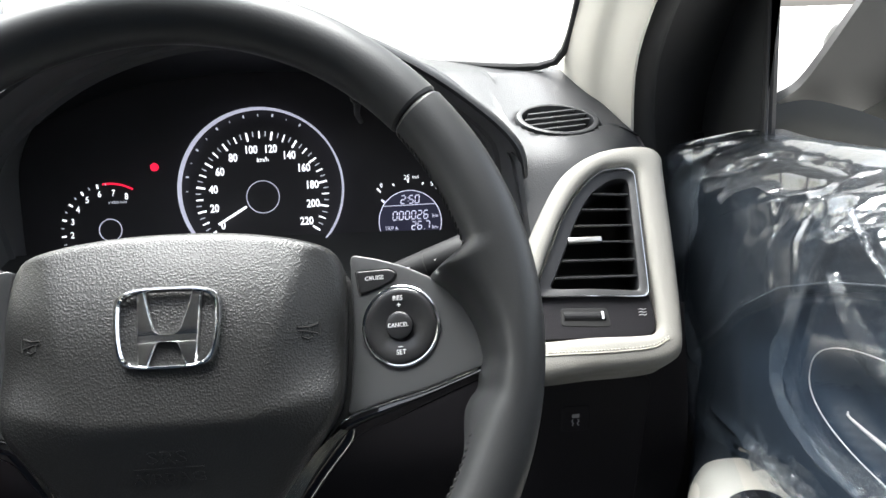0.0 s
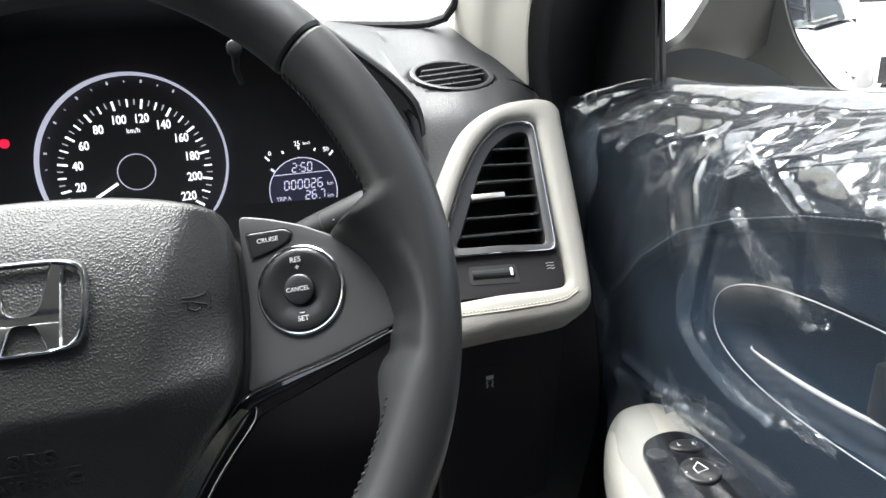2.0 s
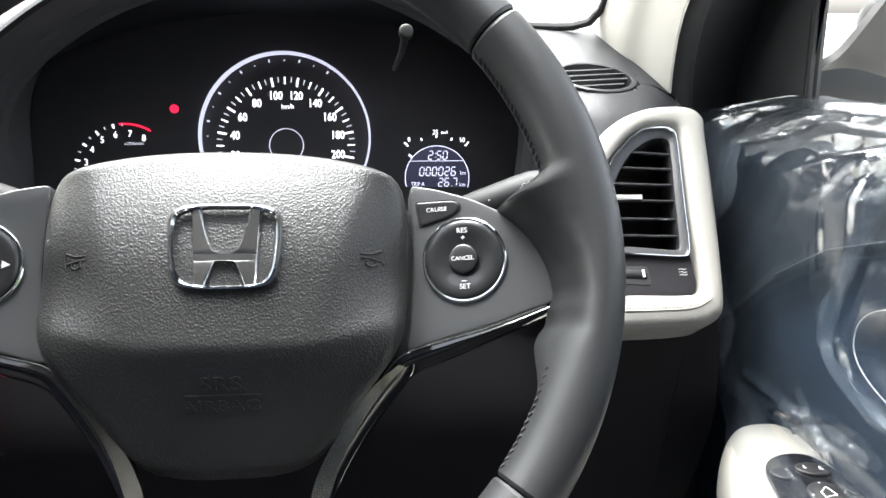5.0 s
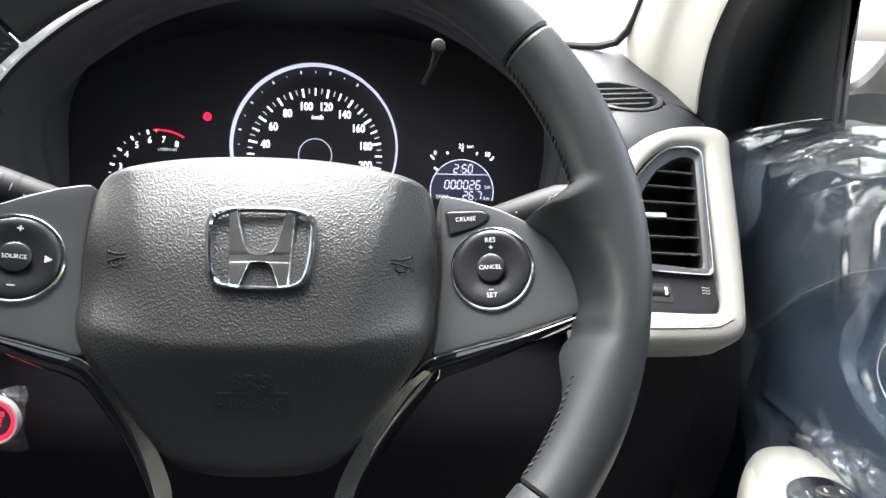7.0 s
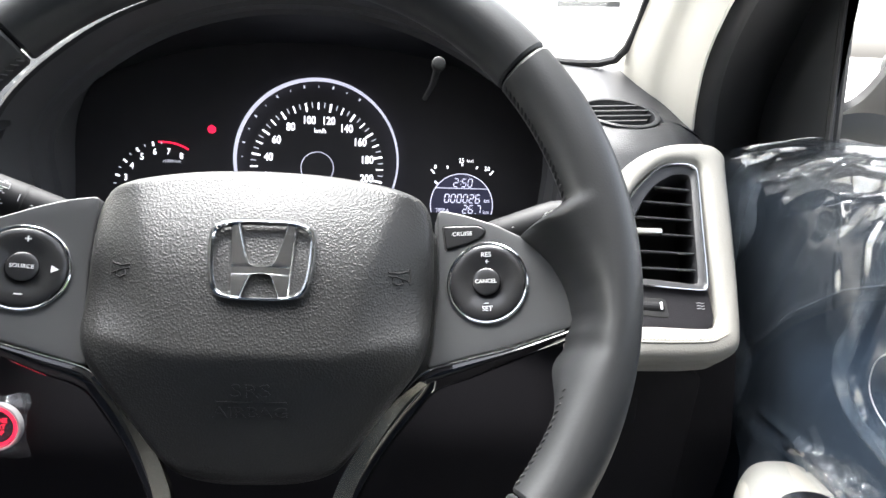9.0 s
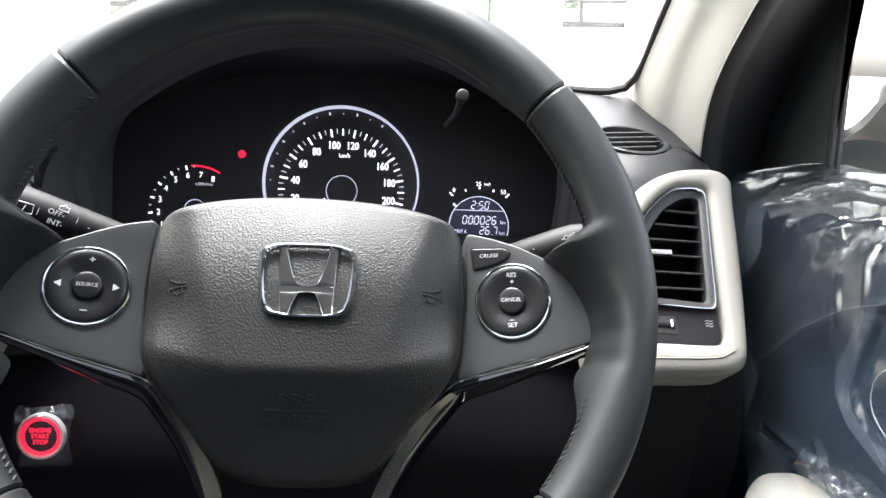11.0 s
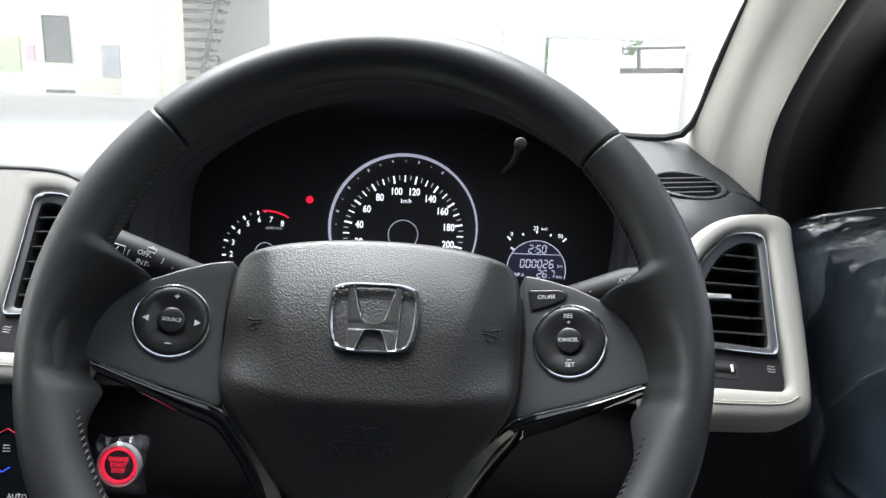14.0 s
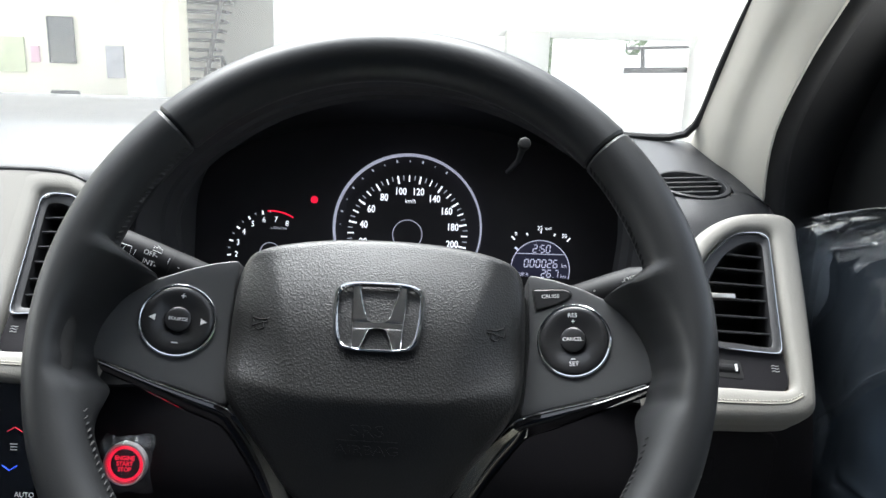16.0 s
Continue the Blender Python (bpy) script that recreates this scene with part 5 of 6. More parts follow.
part("upper_trim", sheet(lambda u, v: (door_x(0.300 - 1.088 * u, split(0.300 - 1.088 * u) + (belt(0.300 - 1.088 * u) - split(0.300 - 1.088 * u)) * v), 0.300 - 1.088 * u, split(0.300 - 1.088 * u) + (belt(0.300 - 1.088 * u) - split(0.300 - 1.088 * u)) * v), 150, 40, -0.004), DOOR_TOP, door, "grained dark upper door trim", world=True, smooth=60)
part("lower_trim", sheet(lambda u, v: (door_x(0.300 - 1.088 * u, 0.46 + (split(0.300 - 1.088 * u) - 0.46) * v) + 0.0005, 0.300 - 1.088 * u, 0.46 + (split(0.300 - 1.088 * u) - 0.46) * v), 170, 110, -0.004), DOOR_VINYL, door, "blue-black lower door trim", world=True, smooth=60)
arc = [(door_x(y, z) - 0.0050, y, z) for y, z in ((y, seam_z(y) + 0.0025) for y in (0.21 - 0.0042 * k for k in range(130)))]
bm = bmesh.new()
for a, b in zip(arc, arc[1:]):
    a, b = Vector(a), Vector(b)
    tube([a.lerp(b, .15), a.lerp(b, .5) + Vector((-.0006, 0, 0)), a.lerp(b, .82)], [0.0004, 0.00062, 0.0004], 5, bm=bm)
part("stitching", bm, PALE_THREAD, door, "pale stitched seam across the trim", world=True)
# door pull: a thin lip round the hollow and a slim handle in it, pale to imitate chrome glints
lip = []
for k in range(96):
    a = 2 * math.pi * k / 96
    ca, sa = math.cos(a), math.sin(a)
    y = -0.030 + 0.119 * math.copysign(abs(ca) ** 0.833, ca)
    z = 0.900 - 0.06 * y + 0.0395 * math.copysign(abs(sa) ** 0.833, sa)
    lip.append((door_x(y, z) - 0.004, y, z))
part("pull_lip", tube(lip, 0.00048, 8, closed=True), RING_AND_GLINT, door, "thin lip of the door pull hollow, coloured pale for its glint", world=True)
hnd = spline([(0.404, 0.058, 0.8790), (0.400, 0.052, 0.8800), (0.399, 0.0174, 0.8806), (0.399, -0.0234, 0.8840), (0.400, -0.053, 0.8880), (0.403, -0.092, 0.8940)], 32, False)
part("inner_handle", tube(hnd, [0.0007 + 0.0011 * math.sin(math.pi * k / 31) for k in range(32)], 10), RING_AND_GLINT, door, "slim inner door handle, coloured pale for its glint", world=True)
part("lock_tab", box(0.398, 0.416, -0.066, -0.040, 0.888, 0.922, 0.003), VENT_BLACK, door, world=True)

# armrest
ARM = [(0.1280, 0.362, 0.006, 0.790), (0.1245, 0.361, 0.015, 0.799), (0.117, 0.359, 0.024, 0.8055), (0.104, 0.3565, 0.0325, 0.8095), (0.082, 0.3515, 0.0385, 0.8110), (0.050, 0.3460, 0.0445, 0.8115), (0.010, 0.3420, 0.0495, 0.812), (-0.06, 0.340, 0.052, 0.813), (-0.55, 0.340, 0.052, 0.818)]
hs = spline([(y, h, z) for y, c, h, z in ARM], 80, False)
cs = spline([(y, c, z) for y, c, h, z in ARM], 80, False)
arm_path = [(p.x, c.y, p.y, p.z) for p, c in zip(hs, cs)]
rows = []
for y, cx, h, z in arm_path:
    row = []
    for k in range(36):
        a = 2 * math.pi * k / 36
        ca, sa = math.cos(a), math.sin(a)
        ex = abs(ca) ** 0.66 * (1 if ca >= 0 else -1)
        ez = abs(sa) ** 0.66 * (1 if sa >= 0 else -1)
        th = 0.034 * clamp(h / 0.035, 0.25, 1)
        row.append(Vector((cx + ex * h, y, z - th + ez * th)))
    rows.append(row)
arm = part("armrest", loft(rows, cap0=True, cap1=True), IVORY, door, "ivory leather armrest", world=True, smooth=60)
seam = [(cx - h * 0.93, y, z - 0.012) for y, cx, h, z in arm_path[20:]]
part("arm_seam", tube(seam, 0.0006, 6), IVORY_THREAD, door, world=True)


def arm_top(x, y):
    for (y0, c0, h0, z0), (y1, c1, h1, z1) in zip(arm_path, arm_path[1:]):
        if y1 <= y <= y0:
            return z0 + (z1 - z0) * (y0 - y) / (y0 - y1)
    return 0.812


SW = rounded([(.3240, .0560), (.3320, .0660), (.3480, .0720), (.3640, .0690), (.3715, .0540), (.3745, .0100), (.3750, -.20), (.3050, -.20), (.3080, -.0200)], 0.009, 6)
part("switch_panel", plate(SW, lambda x, y: arm_top(x, y) + 0.0022, 0.012, 0.0015, rings=6), PIANO, door, "black window switch panel", world=True)


def oval_switch(name, x, y, ra, rb, h, label=""):
    bm = plate([(ra * math.cos(2 * math.pi * k / 32), rb * math.sin(2 * math.pi * k / 32)) for k in range(32)], lambda u, v: 0.0006 * (1 - (u / ra) ** 2), h + 0.004, 0.0012, rings=3)
    bm.transform(axes((x, y, arm_top(x, y) + 0.0022 + h), (1, -0.25, 0), (0.25, 1, -0.04), (0, 0.04, 1)))
    return part(name, bm, SWITCH_BLACK, door, label, world=True)


oval_switch("mirror_selector", 0.3555, 0.0510, 0.0115, 0.0068, 0.0012, "dark oval mirror selector marked L and R")
oval_switch("fold_switch", 0.3315, 0.0490, 0.0070, 0.0060, 0.0010)
part("knob_ring", ring(0.0140, 0.0011, 0, 0.0012, 48), SATIN, door).matrix_basis = Matrix.Identity(4)
kr = bpy.data.objects["knob_ring"]
kr.matrix_world = Matrix.Translation((0.3485, 0.0245, arm_top(.3485, .0245) + 0.0024))
bm = disc(0.0128, 0.0022, 0.006, 48, 0.0016, 0.0008)
bm.transform(Matrix.Translation((0.3485, 0.0245, arm_top(.3485, .0245) + 0.0022)))
part("mirror_knob", bm, SWITCH_BLACK, door, "round mirror adjuster knob", world=True)
bm = tube([(0.3440, 0.0260, 0), (0.3500, 0.0305, 0), (0.3525, 0.0225, 0), (0.3440, 0.0210, 0)], 0.0004, 5, closed=True)
bm.transform(Matrix.Translation((0, 0, arm_top(.3485, .0245) + 0.0053)))
part("knob_mark", bm, WHITE_PRINT, door, world=True)
for txt, x in (("L", 0.3500), ("R", 0.3600)):
    part("selector_print", lettering(txt, 0.0042, axes((x, 0.0510 - 0.25 * (x - 0.3555), arm_top(x, .051) + 0.0043), (1, -0.25, 0), (0.25, 1, 0), (0, 0, 1))), WHITE_PRINT, door, world=True)
for dx, dy in ((0, 0.0105), (0, -0.0105), (0.0105, 0), (-0.0105, 0)):
    bm = disc(0.0006, 0.0, 0.0006, 10)
    bm.transform(Matrix.Translation((0.3485 + dx, 0.0245 + dy, arm_top(.3485, .0245) + 0.0052)))
    part("knob_dot", bm, WHITE_PRINT, door, world=True)
for yy in (-0.045, -0.115):
    part("window_switch", box(0.325, 0.340, yy - 0.018, yy + 0.018, arm_top(.33, yy), arm_top(.33, yy) + 0.007, 0.002), SWITCH_BLACK, door, world=True)
    part("window_switch", box(0.348, 0.363, yy - 0.018, yy + 0.018, arm_top(.33, yy), arm_top(.33, yy) + 0.007, 0.002), SWITCH_BLACK, door, world=True)

# window frame: sail panel, channel and glass
sail = [(0.238, 1.028), (0.255, 1.115), (0.268, 1.24), (0.16, 1.36), (0.05, 1.46), (0.03, 1.50), (0.12, 1.50), (0.30, 1.33), (0.42, 1.17), (0.43, 1.0), (0.24, 1.0)]
bm = plate([(p[0], p[1]) for p in rounded(sail, 0.01, 4)], lambda x, y: 0.0, 0.012, 0.004, rings=1)
bm.transform(axes((0.424, 0, 0), (0, 1, 0), (0, 0, 1), (-1, 0, 0)))
part("sail_panel", bm, SAIL, door, "dark grey plastic corner panel", world=True)
part("glass_channel", tube(spline([(0.428, 0.2330, 1.022), (0.428, 0.2410, 1.08), (0.428, 0.2530, 1.17), (0.428, 0.256, 1.24), (0.428, 0.155, 1.352), (0.426, 0.03, 1.462), (0.42, -0.2, 1.475), (0.42, -0.8, 1.475)], 60, False), 0.0060, 8), RUBBER, door, "black rubber window channel", world=True)
part("channel_lip", tube(spline([(0.4235, 0.2290, 1.030), (0.4238, 0.2365, 1.08), (0.4238, 0.2490, 1.17), (0.4238, 0.2525, 1.235)], 24, False), 0.0016, 6), GREY_PLASTIC, door, world=True)
# hidden panel, added to keep daylight out from behind the door trim
part("outer_shade_panel", box(0.470, 0.482, -0.80, 0.44, 0.30, 0.985, 0.004), GLOSS_GREY, door, "unseen outer door skin, added to shade the gap behind the trim", world=True)
part("sill_seal", tube([(0.4320, y, belt(y) - 0.010) for y in (0.235, 0.15, 0.0, -0.1, -0.2, -0.80)], 0.0065, 8), RUBBER, door, world=True)

# protective film over the door trim
film = thing("door_film", axes((0.385, 0.0, 0.90), (1, 0, 0), (0, 1, 0), (0, 0, 1)), "wrinkled clear protective film over the door trim", "plastic film")


def fold(v):
    """Triangle wave: straight flanks that meet in sharp creases."""
    return abs(2 * (v - math.floor(v + 0.5)))


def facets(p, q, fp, fq, seed):
    """Crumpled sheet: flat facets with tilts of their own that meet in creases."""
    v = Vector((p * fp, q * fq, seed))
    far, cells = noise.voronoi(v)
    total = h = 0.0
    for d, c in zip(far[:3], cells[:3]):
        w = math.exp(-(d - far[0]) / 0.045)
        h += w * (noise.noise(c * 7.3) * (v.x - c.x) + noise.noise(c * 5.1 + Vector((3, 8, 1))) * (v.y - c.y))
        total += w
    return h / total


def film_x(y, z):
    """Where the film stands at a point of the door's side: rolled over the sill, crumpled along it, smooth below."""
    bt = belt(y) + 0.004
    d = bt - z
    e = d * (1 + 0.5 * noise.noise((y * 13 + z * 7, 2.2, 0.1)))
    front = ease((y - 0.235) / 0.075)
    x = 0.3745 + 0.003 * front + (0.044 * ease(1 - e / 0.064) ** 1.2 + 0.012 * ease(1 - d / 0.010)) * (1 - 0.92 * front)
    x -= 0.10 * max(0.0, d - 0.055)
    top = ease(1 - (d - 0.018) / (0.042 + 0.016 * ease((y - 0.06) / 0.06)))
    amp = (0.02 + 0.98 * top) * ease(d / 0.013)
    p, q = z * 0.93 + y * 0.36, z * 0.36 - y * 0.93
    bend_ = 0.012 * noise.noise((y * 8, z * 8, 0.3))
    x -= 0.006 * top
    x -= 0.030 * facets(p + bend_, q, 34, 7, 0.7) * amp
    x -= 0.020 * facets(y * 0.9 - z * 0.44 + bend_, z * 0.9 + y * 0.44, 28, 10, 5.2) * amp
    x -= 0.0052 * facets(p + bend_ * 0.5, q, 100, 18, 9.9) * amp
    x -= 0.0042 * facets(y + 0.3 * z + bend_, z, 80, 22, 3.3) * amp
    x -= 0.0022 * noise.noise((y * 5, z * 6, 7.7)) + 0.0008 * noise.noise((y * 19, z * 14, 1.7)) * ease(d / 0.05)
    for y0, z0, y1, z1, h, wid in ((0.046, 1.036, 0.068, 0.967, 0.0030, 0.003), (0.068, 0.967, 0.0725, 0.903, 0.0030, 0.003), (0.0725, 0.903, 0.050, 0.885, 0.0030, 0.003), (0.050, 0.885, 0.0, 0.877, 0.0030, 0.003), (0.039, 1.026, -0.006, 0.997, 0.0030, 0.0018), (-0.038, 1.030, -0.064, 0.990, 0.0034, 0.0030),
                                   (0.150, 0.985, 0.180, 0.900, 0.002, 0.006), (0.15, 0.83, 0.06, 0.838, 0.004, 0.003), (0.11, 0.825, 0.05, 0.852, 0.004, 0.0028), (0.09, 0.850, 0.03, 0.822, 0.004, 0.0028), (0.10, 1.0, 0.085, 0.960, 0.0022, 0.0022), (0.0, 1.0, -0.012, 0.955, 0.0022, 0.0022), (0.12, 0.97, 0.105, 0.94, 0.0022, 0.0022)):
        t = clamp(((y - y0) * (y1 - y0) + (z - z0) * (z1 - z0)) / ((y1 - y0) ** 2 + (z1 - z0) ** 2))
        g = math.hypot(y - y0 - t * (y1 - y0), z - z0 - t * (z1 - z0))
        x -= h * max(0.0, 1 - g / (2 * wid)) * (0.6 + 0.4 * math.sin(math.pi * t))
    gap = door_x(y, z) - 0.004 - x
    return x + min(0.0, gap) if gap < 0.003 else x


def film_pt(u, v):
    y = 0.314 - 0.555 * u
    low = 0.804 + 0.014 * ease((0.17 - y) / 0.08)
    z = low + (belt(y) + 0.004 - low) * v
    return (film_x(y, z), y, z)


fo = part("sheet", sheet(film_pt, 560, 240), FILM, film, world=True, smooth=14, facing=Vector((-1, 0, 0)))
fo.visible_shadow = False


def doubled_pt(u, v):
    """A hazy layer added along the sill to imitate white sky sheen, with an uneven lower hem."""
    y = 0.285 - 0.525 * u
    bt = belt(y) + 0.004
    hem = 0.034 + 0.022 * noise.noise((y * 11, 4.1, 0.0)) + 0.014 * fold(y * 9 + 0.6 * noise.noise((y * 21, 1.0, 2.0)))
    d = 0.001 + hem * (1 - v)
    z = bt - d
    x = film_x(y, z) - 0.0025 - 0.004 * (1 - v)
    x -= 0.018 * facets(z * 0.93 + y * 0.36, z * 0.36 - y * 0.93, 52, 9, 12.5) * ease(d / 0.016)
    x -= 0.006 * facets(y * 0.8 - z * 0.7, z + y * 0.4, 44, 16, 15.5) * ease(d / 0.016)
    return (x, y, z)


hem = part("whitening_layer", sheet(doubled_pt, 420, 60), FILM_HEM, film, "crumpled hazy film layer, added to whiten the window sill edge", world=True, smooth=14, facing=Vector((-1, 0, 0)))
hem.visible_shadow = False


def strip(points, width, name, label, rough=1.0, mat=None):
    """A folded ribbon of film that hangs in front of the sheet."""
    n = 60
    pts = spline(points, n, False)
    rows = []
    pts = [p - Vector((0.010 * ease((0.985 - p.z) / 0.13), 0, 0)) if p.z > 0.835 else p for p in pts]
    for k, p in enumerate(pts):
        t = (pts[min(n - 1, k + 1)] - pts[max(0, k - 1)]).normalized()
        side = t.cross(Vector((-1, 0, 0))).normalized()
        w = width * (0.25 + 0.75 * math.sin(math.pi * (0.1 + 0.8 * k / (n - 1)))) * (1 + 0.45 * noise.noise((k * 0.25, 3, width * 900)))
        row = []
        for j in range(9):
            c = j / 4 - 1
            bend = 0.004 * (1 - abs(c + 0.3 * noise.noise((k * 0.12, 1, width * 700)))) + rough * 0.0024 * fold(k * 0.13 + c * 0.9 + noise.noise((k * 0.2, c, 2)))
            row.append(p + side * w * c + Vector((-bend, 0, 0)))
        rows.append(row)
    ob = part(name, loft(rows, closed=False), mat or FILM_FOLD, film, label, world=True, smooth=25, facing=Vector((-1, 0, 0)))
    ob.visible_shadow = False


strip([(0.366, 0.046, 1.036), (0.364, 0.052, 1.020), (0.363, 0.060, 1.003), (0.364, 0.068, 0.9685), (0.365, 0.0725, 0.940), (0.366, 0.0735, 0.904), (0.366, 0.053, 0.886), (0.366, 0.0147, 0.878), (0.368, -0.02, 0.876)], 0.0078, "fold", "long hanging fold of film", 0.10)
strip([(0.364, 0.039, 0.986), (0.362, 0.0215, 0.9723), (0.362, 0.0033, 0.9606), (0.363, -0.0167, 0.951), (0.366, -0.0326, 0.941)], 0.0095, "fold", "crumpled strip of film", 0.30, FILM_CLEAR)
strip([(0.371, 0.041, 1.0265), (0.367, 0.0167, 1.0113), (0.369, -0.0056, 0.9969)], 0.0014, "fold", "narrow bright crease of film", 0.2, FILM_CLEAR)
strip([(0.376, 0.0340, 0.8760), (0.372, 0.002, 0.8800), (0.372, -0.0214, 0.8850), (0.374, -0.060, 0.8850)], 0.0085, "fold", "crumpled film in front of the door pull", 0.6, FILM_CLEAR)
edge = spline([(0.370, 0.182, 0.824), (0.365, 0.160, 0.8190), (0.358, 0.128, 0.8185), (0.352, 0.100, 0.8190), (0.346, 0.078, 0.8190), (0.340, 0.055, 0.8195), (0.330, 0.000, 0.8200)], 40, False)
rows = [[p + Vector((-(0.012 + 0.018 * ease((k - 6) / 20)) * c - 0.004 * noise.noise((k * 0.2, c * 3, 2)) * c, 0.02 * c * (1 - k / 39), 0.0008 * noise.noise((k * 0.3, c * 4, 6)) - 0.02 * c * c * ease((c - 0.5) / 0.5) - 0.012 * ease((8 - k) / 8) * c)) for k, p in enumerate(edge)] for c in (0, 0.1, 0.25, 0.45, 0.65, 0.85, 1.0)]
flap = part("flap", loft(rows, closed=False), FILM_FLAP, film, "loose corner of film over the armrest", world=True, smooth=40, facing=Vector((0, 0, 1)))
flap.visible_shadow = False
rows = []
for k in range(50):
    z = 1.006 - 0.185 * k / 49
    w = 0.070 + 0.016 * noise.noise((z * 22, 0.4, 2.0)) + 0.012 * math.sin(z * 60)
    y0 = 0.304 - 0.075 * ease((0.93 - z) / 0.12)
    rows.append([Vector((film_x(y0 - w * c, z) - 0.0035, y0 - w * c, z)) for c in (0, 0.25, 0.5, 0.75, 1.0)])
layer = part("layer", loft(rows, closed=False), FILM_MARGIN, film, "milky doubled front margin of the film", world=True, smooth=40, facing=Vector((-1, 0, 0)))
layer.visible_shadow = False
strip([(0.368, 0.110, 0.826), (0.364, 0.0956, 0.8295), (0.364, 0.0664, 0.8382), (0.365, 0.038, 0.8457), (0.367, 0.0082, 0.8493)], 0.0100, "fold", "crumpled film edge", 0.6, FILM_CLEAR)

# ---- outside mirror ----
mn = Vector((-0.411, -0.911, 0.016)).normalized()
mu = (Vector((0, 0, 1)) - mn * mn.z).normalized()
mx = mu.cross(mn)
MIR = axes((0.695, 0.262, 1.060), mx, mu, mn)
mirror = thing("side_mirror", MIR, "black and grey outside mirror on the driver's door", "mirror")
mo = spline([(-0.102, 0.063, 0), (-0.106, 0.041, 0), (-0.099, 0.015, 0), (-0.087, -0.009, 0), (-0.068, -0.033, 0), (-0.046, -0.055, 0), (-0.023, -0.061, 0), (0.018, -0.061, 0), (0.048, -0.057, 0), (0.078, -0.045, 0), (0.093, -0.011, 0), (0.088, 0.039, 0), (0.058, 0.064, 0), (-0.016, 0.069, 0), (-0.076, 0.061, 0)], 96)
part("mirror_glass", plate([(p.x, p.y) for p in mo], lambda x, y: -0.003, 0.003, 0.0006, rings=4), MIRROR, mirror, "mirror glass")
GREY_SHELL = material("grey_mirror_plastic", (0.10, 0.102, 0.10), 0.45, grain=(900, 0.12), mottle=(15, 0.12))
inward = MIR.to_3x3().inverted() @ Vector((-0.62, 1.0, -0.03))
cen = Vector((0.0, 0.0, 0.0))
for p in mo:
    cen += p / len(mo)
rows = [[cen + (p - cen) * sc + Vector((0, 0, z)) + inward * k for p in mo] for sc, z, k in ((0.985, -0.010, 0), (0.985, 0.003, 0), (1.01, 0.006, 0), (1.04, 0.004, 0.003), (1.06, 0.0, 0.012), (1.06, 0, 0.03), (1.02, 0, 0.050), (0.93, 0, 0.070), (0.78, 0, 0.088), (0.55, 0, 0.102), (0.28, 0, 0.110), (0.03, 0, 0.112))]
part("housing", loft(rows, cap1=True), GREY_SHELL, mirror, "grey plastic mirror housing", smooth=70)
part("rim_gap", tube([cen + (p - cen) * 0.985 + Vector((0, 0, 0.001)) for p in mo], 0.0022, 6, closed=True), RUBBER, mirror)


def ruled(left, right, y0, bulge, thick, n=24):
    a, b = spline([Vector((p[0], 0, p[1])) for p in left], n, False), spline([Vector((p[0], 0, p[1])) for p in right], n, False)
    return sheet(lambda u, v: a[round(u * (n - 1))].lerp(b[round(u * (n - 1))], v) + Vector((0, y0 - bulge * math.sin(math.pi * v) + 0.03 * v, 0)), n - 1, 10, thick)


part("arm", ruled([(.466, 1.053), (.486, 1.066), (.506, 1.094), (.526, 1.126), (.546, 1.158), (.565, 1.19)], [(.470, 1.044), (.520, 1.036), (.570, 1.036), (.63, 1.075), (.69, 1.13), (.74, 1.19)], 0.290, 0.002, -0.008), GLOSS_GREY, mirror, "glossy dark mirror arm", world=True, smooth=60)
part("foot", ruled([(.440, 1.046), (.475, 1.052), (.512, 1.044), (.545, 1.032), (.585, 1.010)], [(.440, .99), (.475, .99), (.512, .985), (.545, .98), (.585, .975)], 0.282, 0.016, -0.02), GLOSS_GREY, mirror, "black mirror foot", world=True, smooth=50)


# ---- own car's flank, seen in the mirror ----
flank = thing("car_flank", axes((0.5, -1.2, 0.3), (1, 0, 0), (0, 1, 0), (0, 0, 1)), "white flank of the same car with rear window", "car body")


def flank_x(z):
    return 0.525 + 0.055 * math.sin(clamp((z - 0.3) / 0.85) * math.pi) - 0.065 * ease((z - 0.92) / 0.1)


part("skin", sheet(lambda u, v: (flank_x(0.35 + 0.67 * v) - 0.18 * ease((u - 0.72) / 0.28), 0.20 - 2.95 * u, 0.35 + 0.67 * v), 40, 20, 0.004), CAR_WHITE, flank, "white painted doors", world=True)
part("rear_glass", sheet(lambda u, v: (0.47 - 0.10 * v - 0.16 * ease((u - 0.6) / 0.4), -0.95 - 1.5 * u, 1.03 + 0.36 * v * (1 - 0.5 * u)), 14, 8, 0.003), DARK_GLASS, flank, world=True)
part("window_frame", tube([(0.44, 0.1, 1.40), (0.40, -0.3, 1.46), (0.39, -1.2, 1.46), (0.36, -2.0, 1.36), (0.30, -2.5, 1.10)], 0.016, 8), PIANO, flank, world=True)
part("door_post", box(0.455, 0.470, -1.0, -0.88, 1.02, 1.40), PIANO, flank, world=True)
dg = part("door_glass", sheet(lambda u, v: (0.468 - 0.04 * v, -0.04 - 0.84 * u, 1.035 + 0.36 * v), 6, 4), GLASS, flank, "clear glass of the driver's door", world=True, facing=Vector((1, 0, 0)))
dg.visible_shadow = False
part("belt_strip", tube([(0.478, 0.2, 1.012), (0.478, -0.25, 1.030), (0.478, -1.4, 1.04), (0.33, -2.6, 1.06)], 0.010, 8), PIANO, flank, world=True)
part("outer_handle", box(0.565, 0.595, -0.76, -0.58, 0.90, 0.93, 0.01, 3), CHROME, flank, world=True)
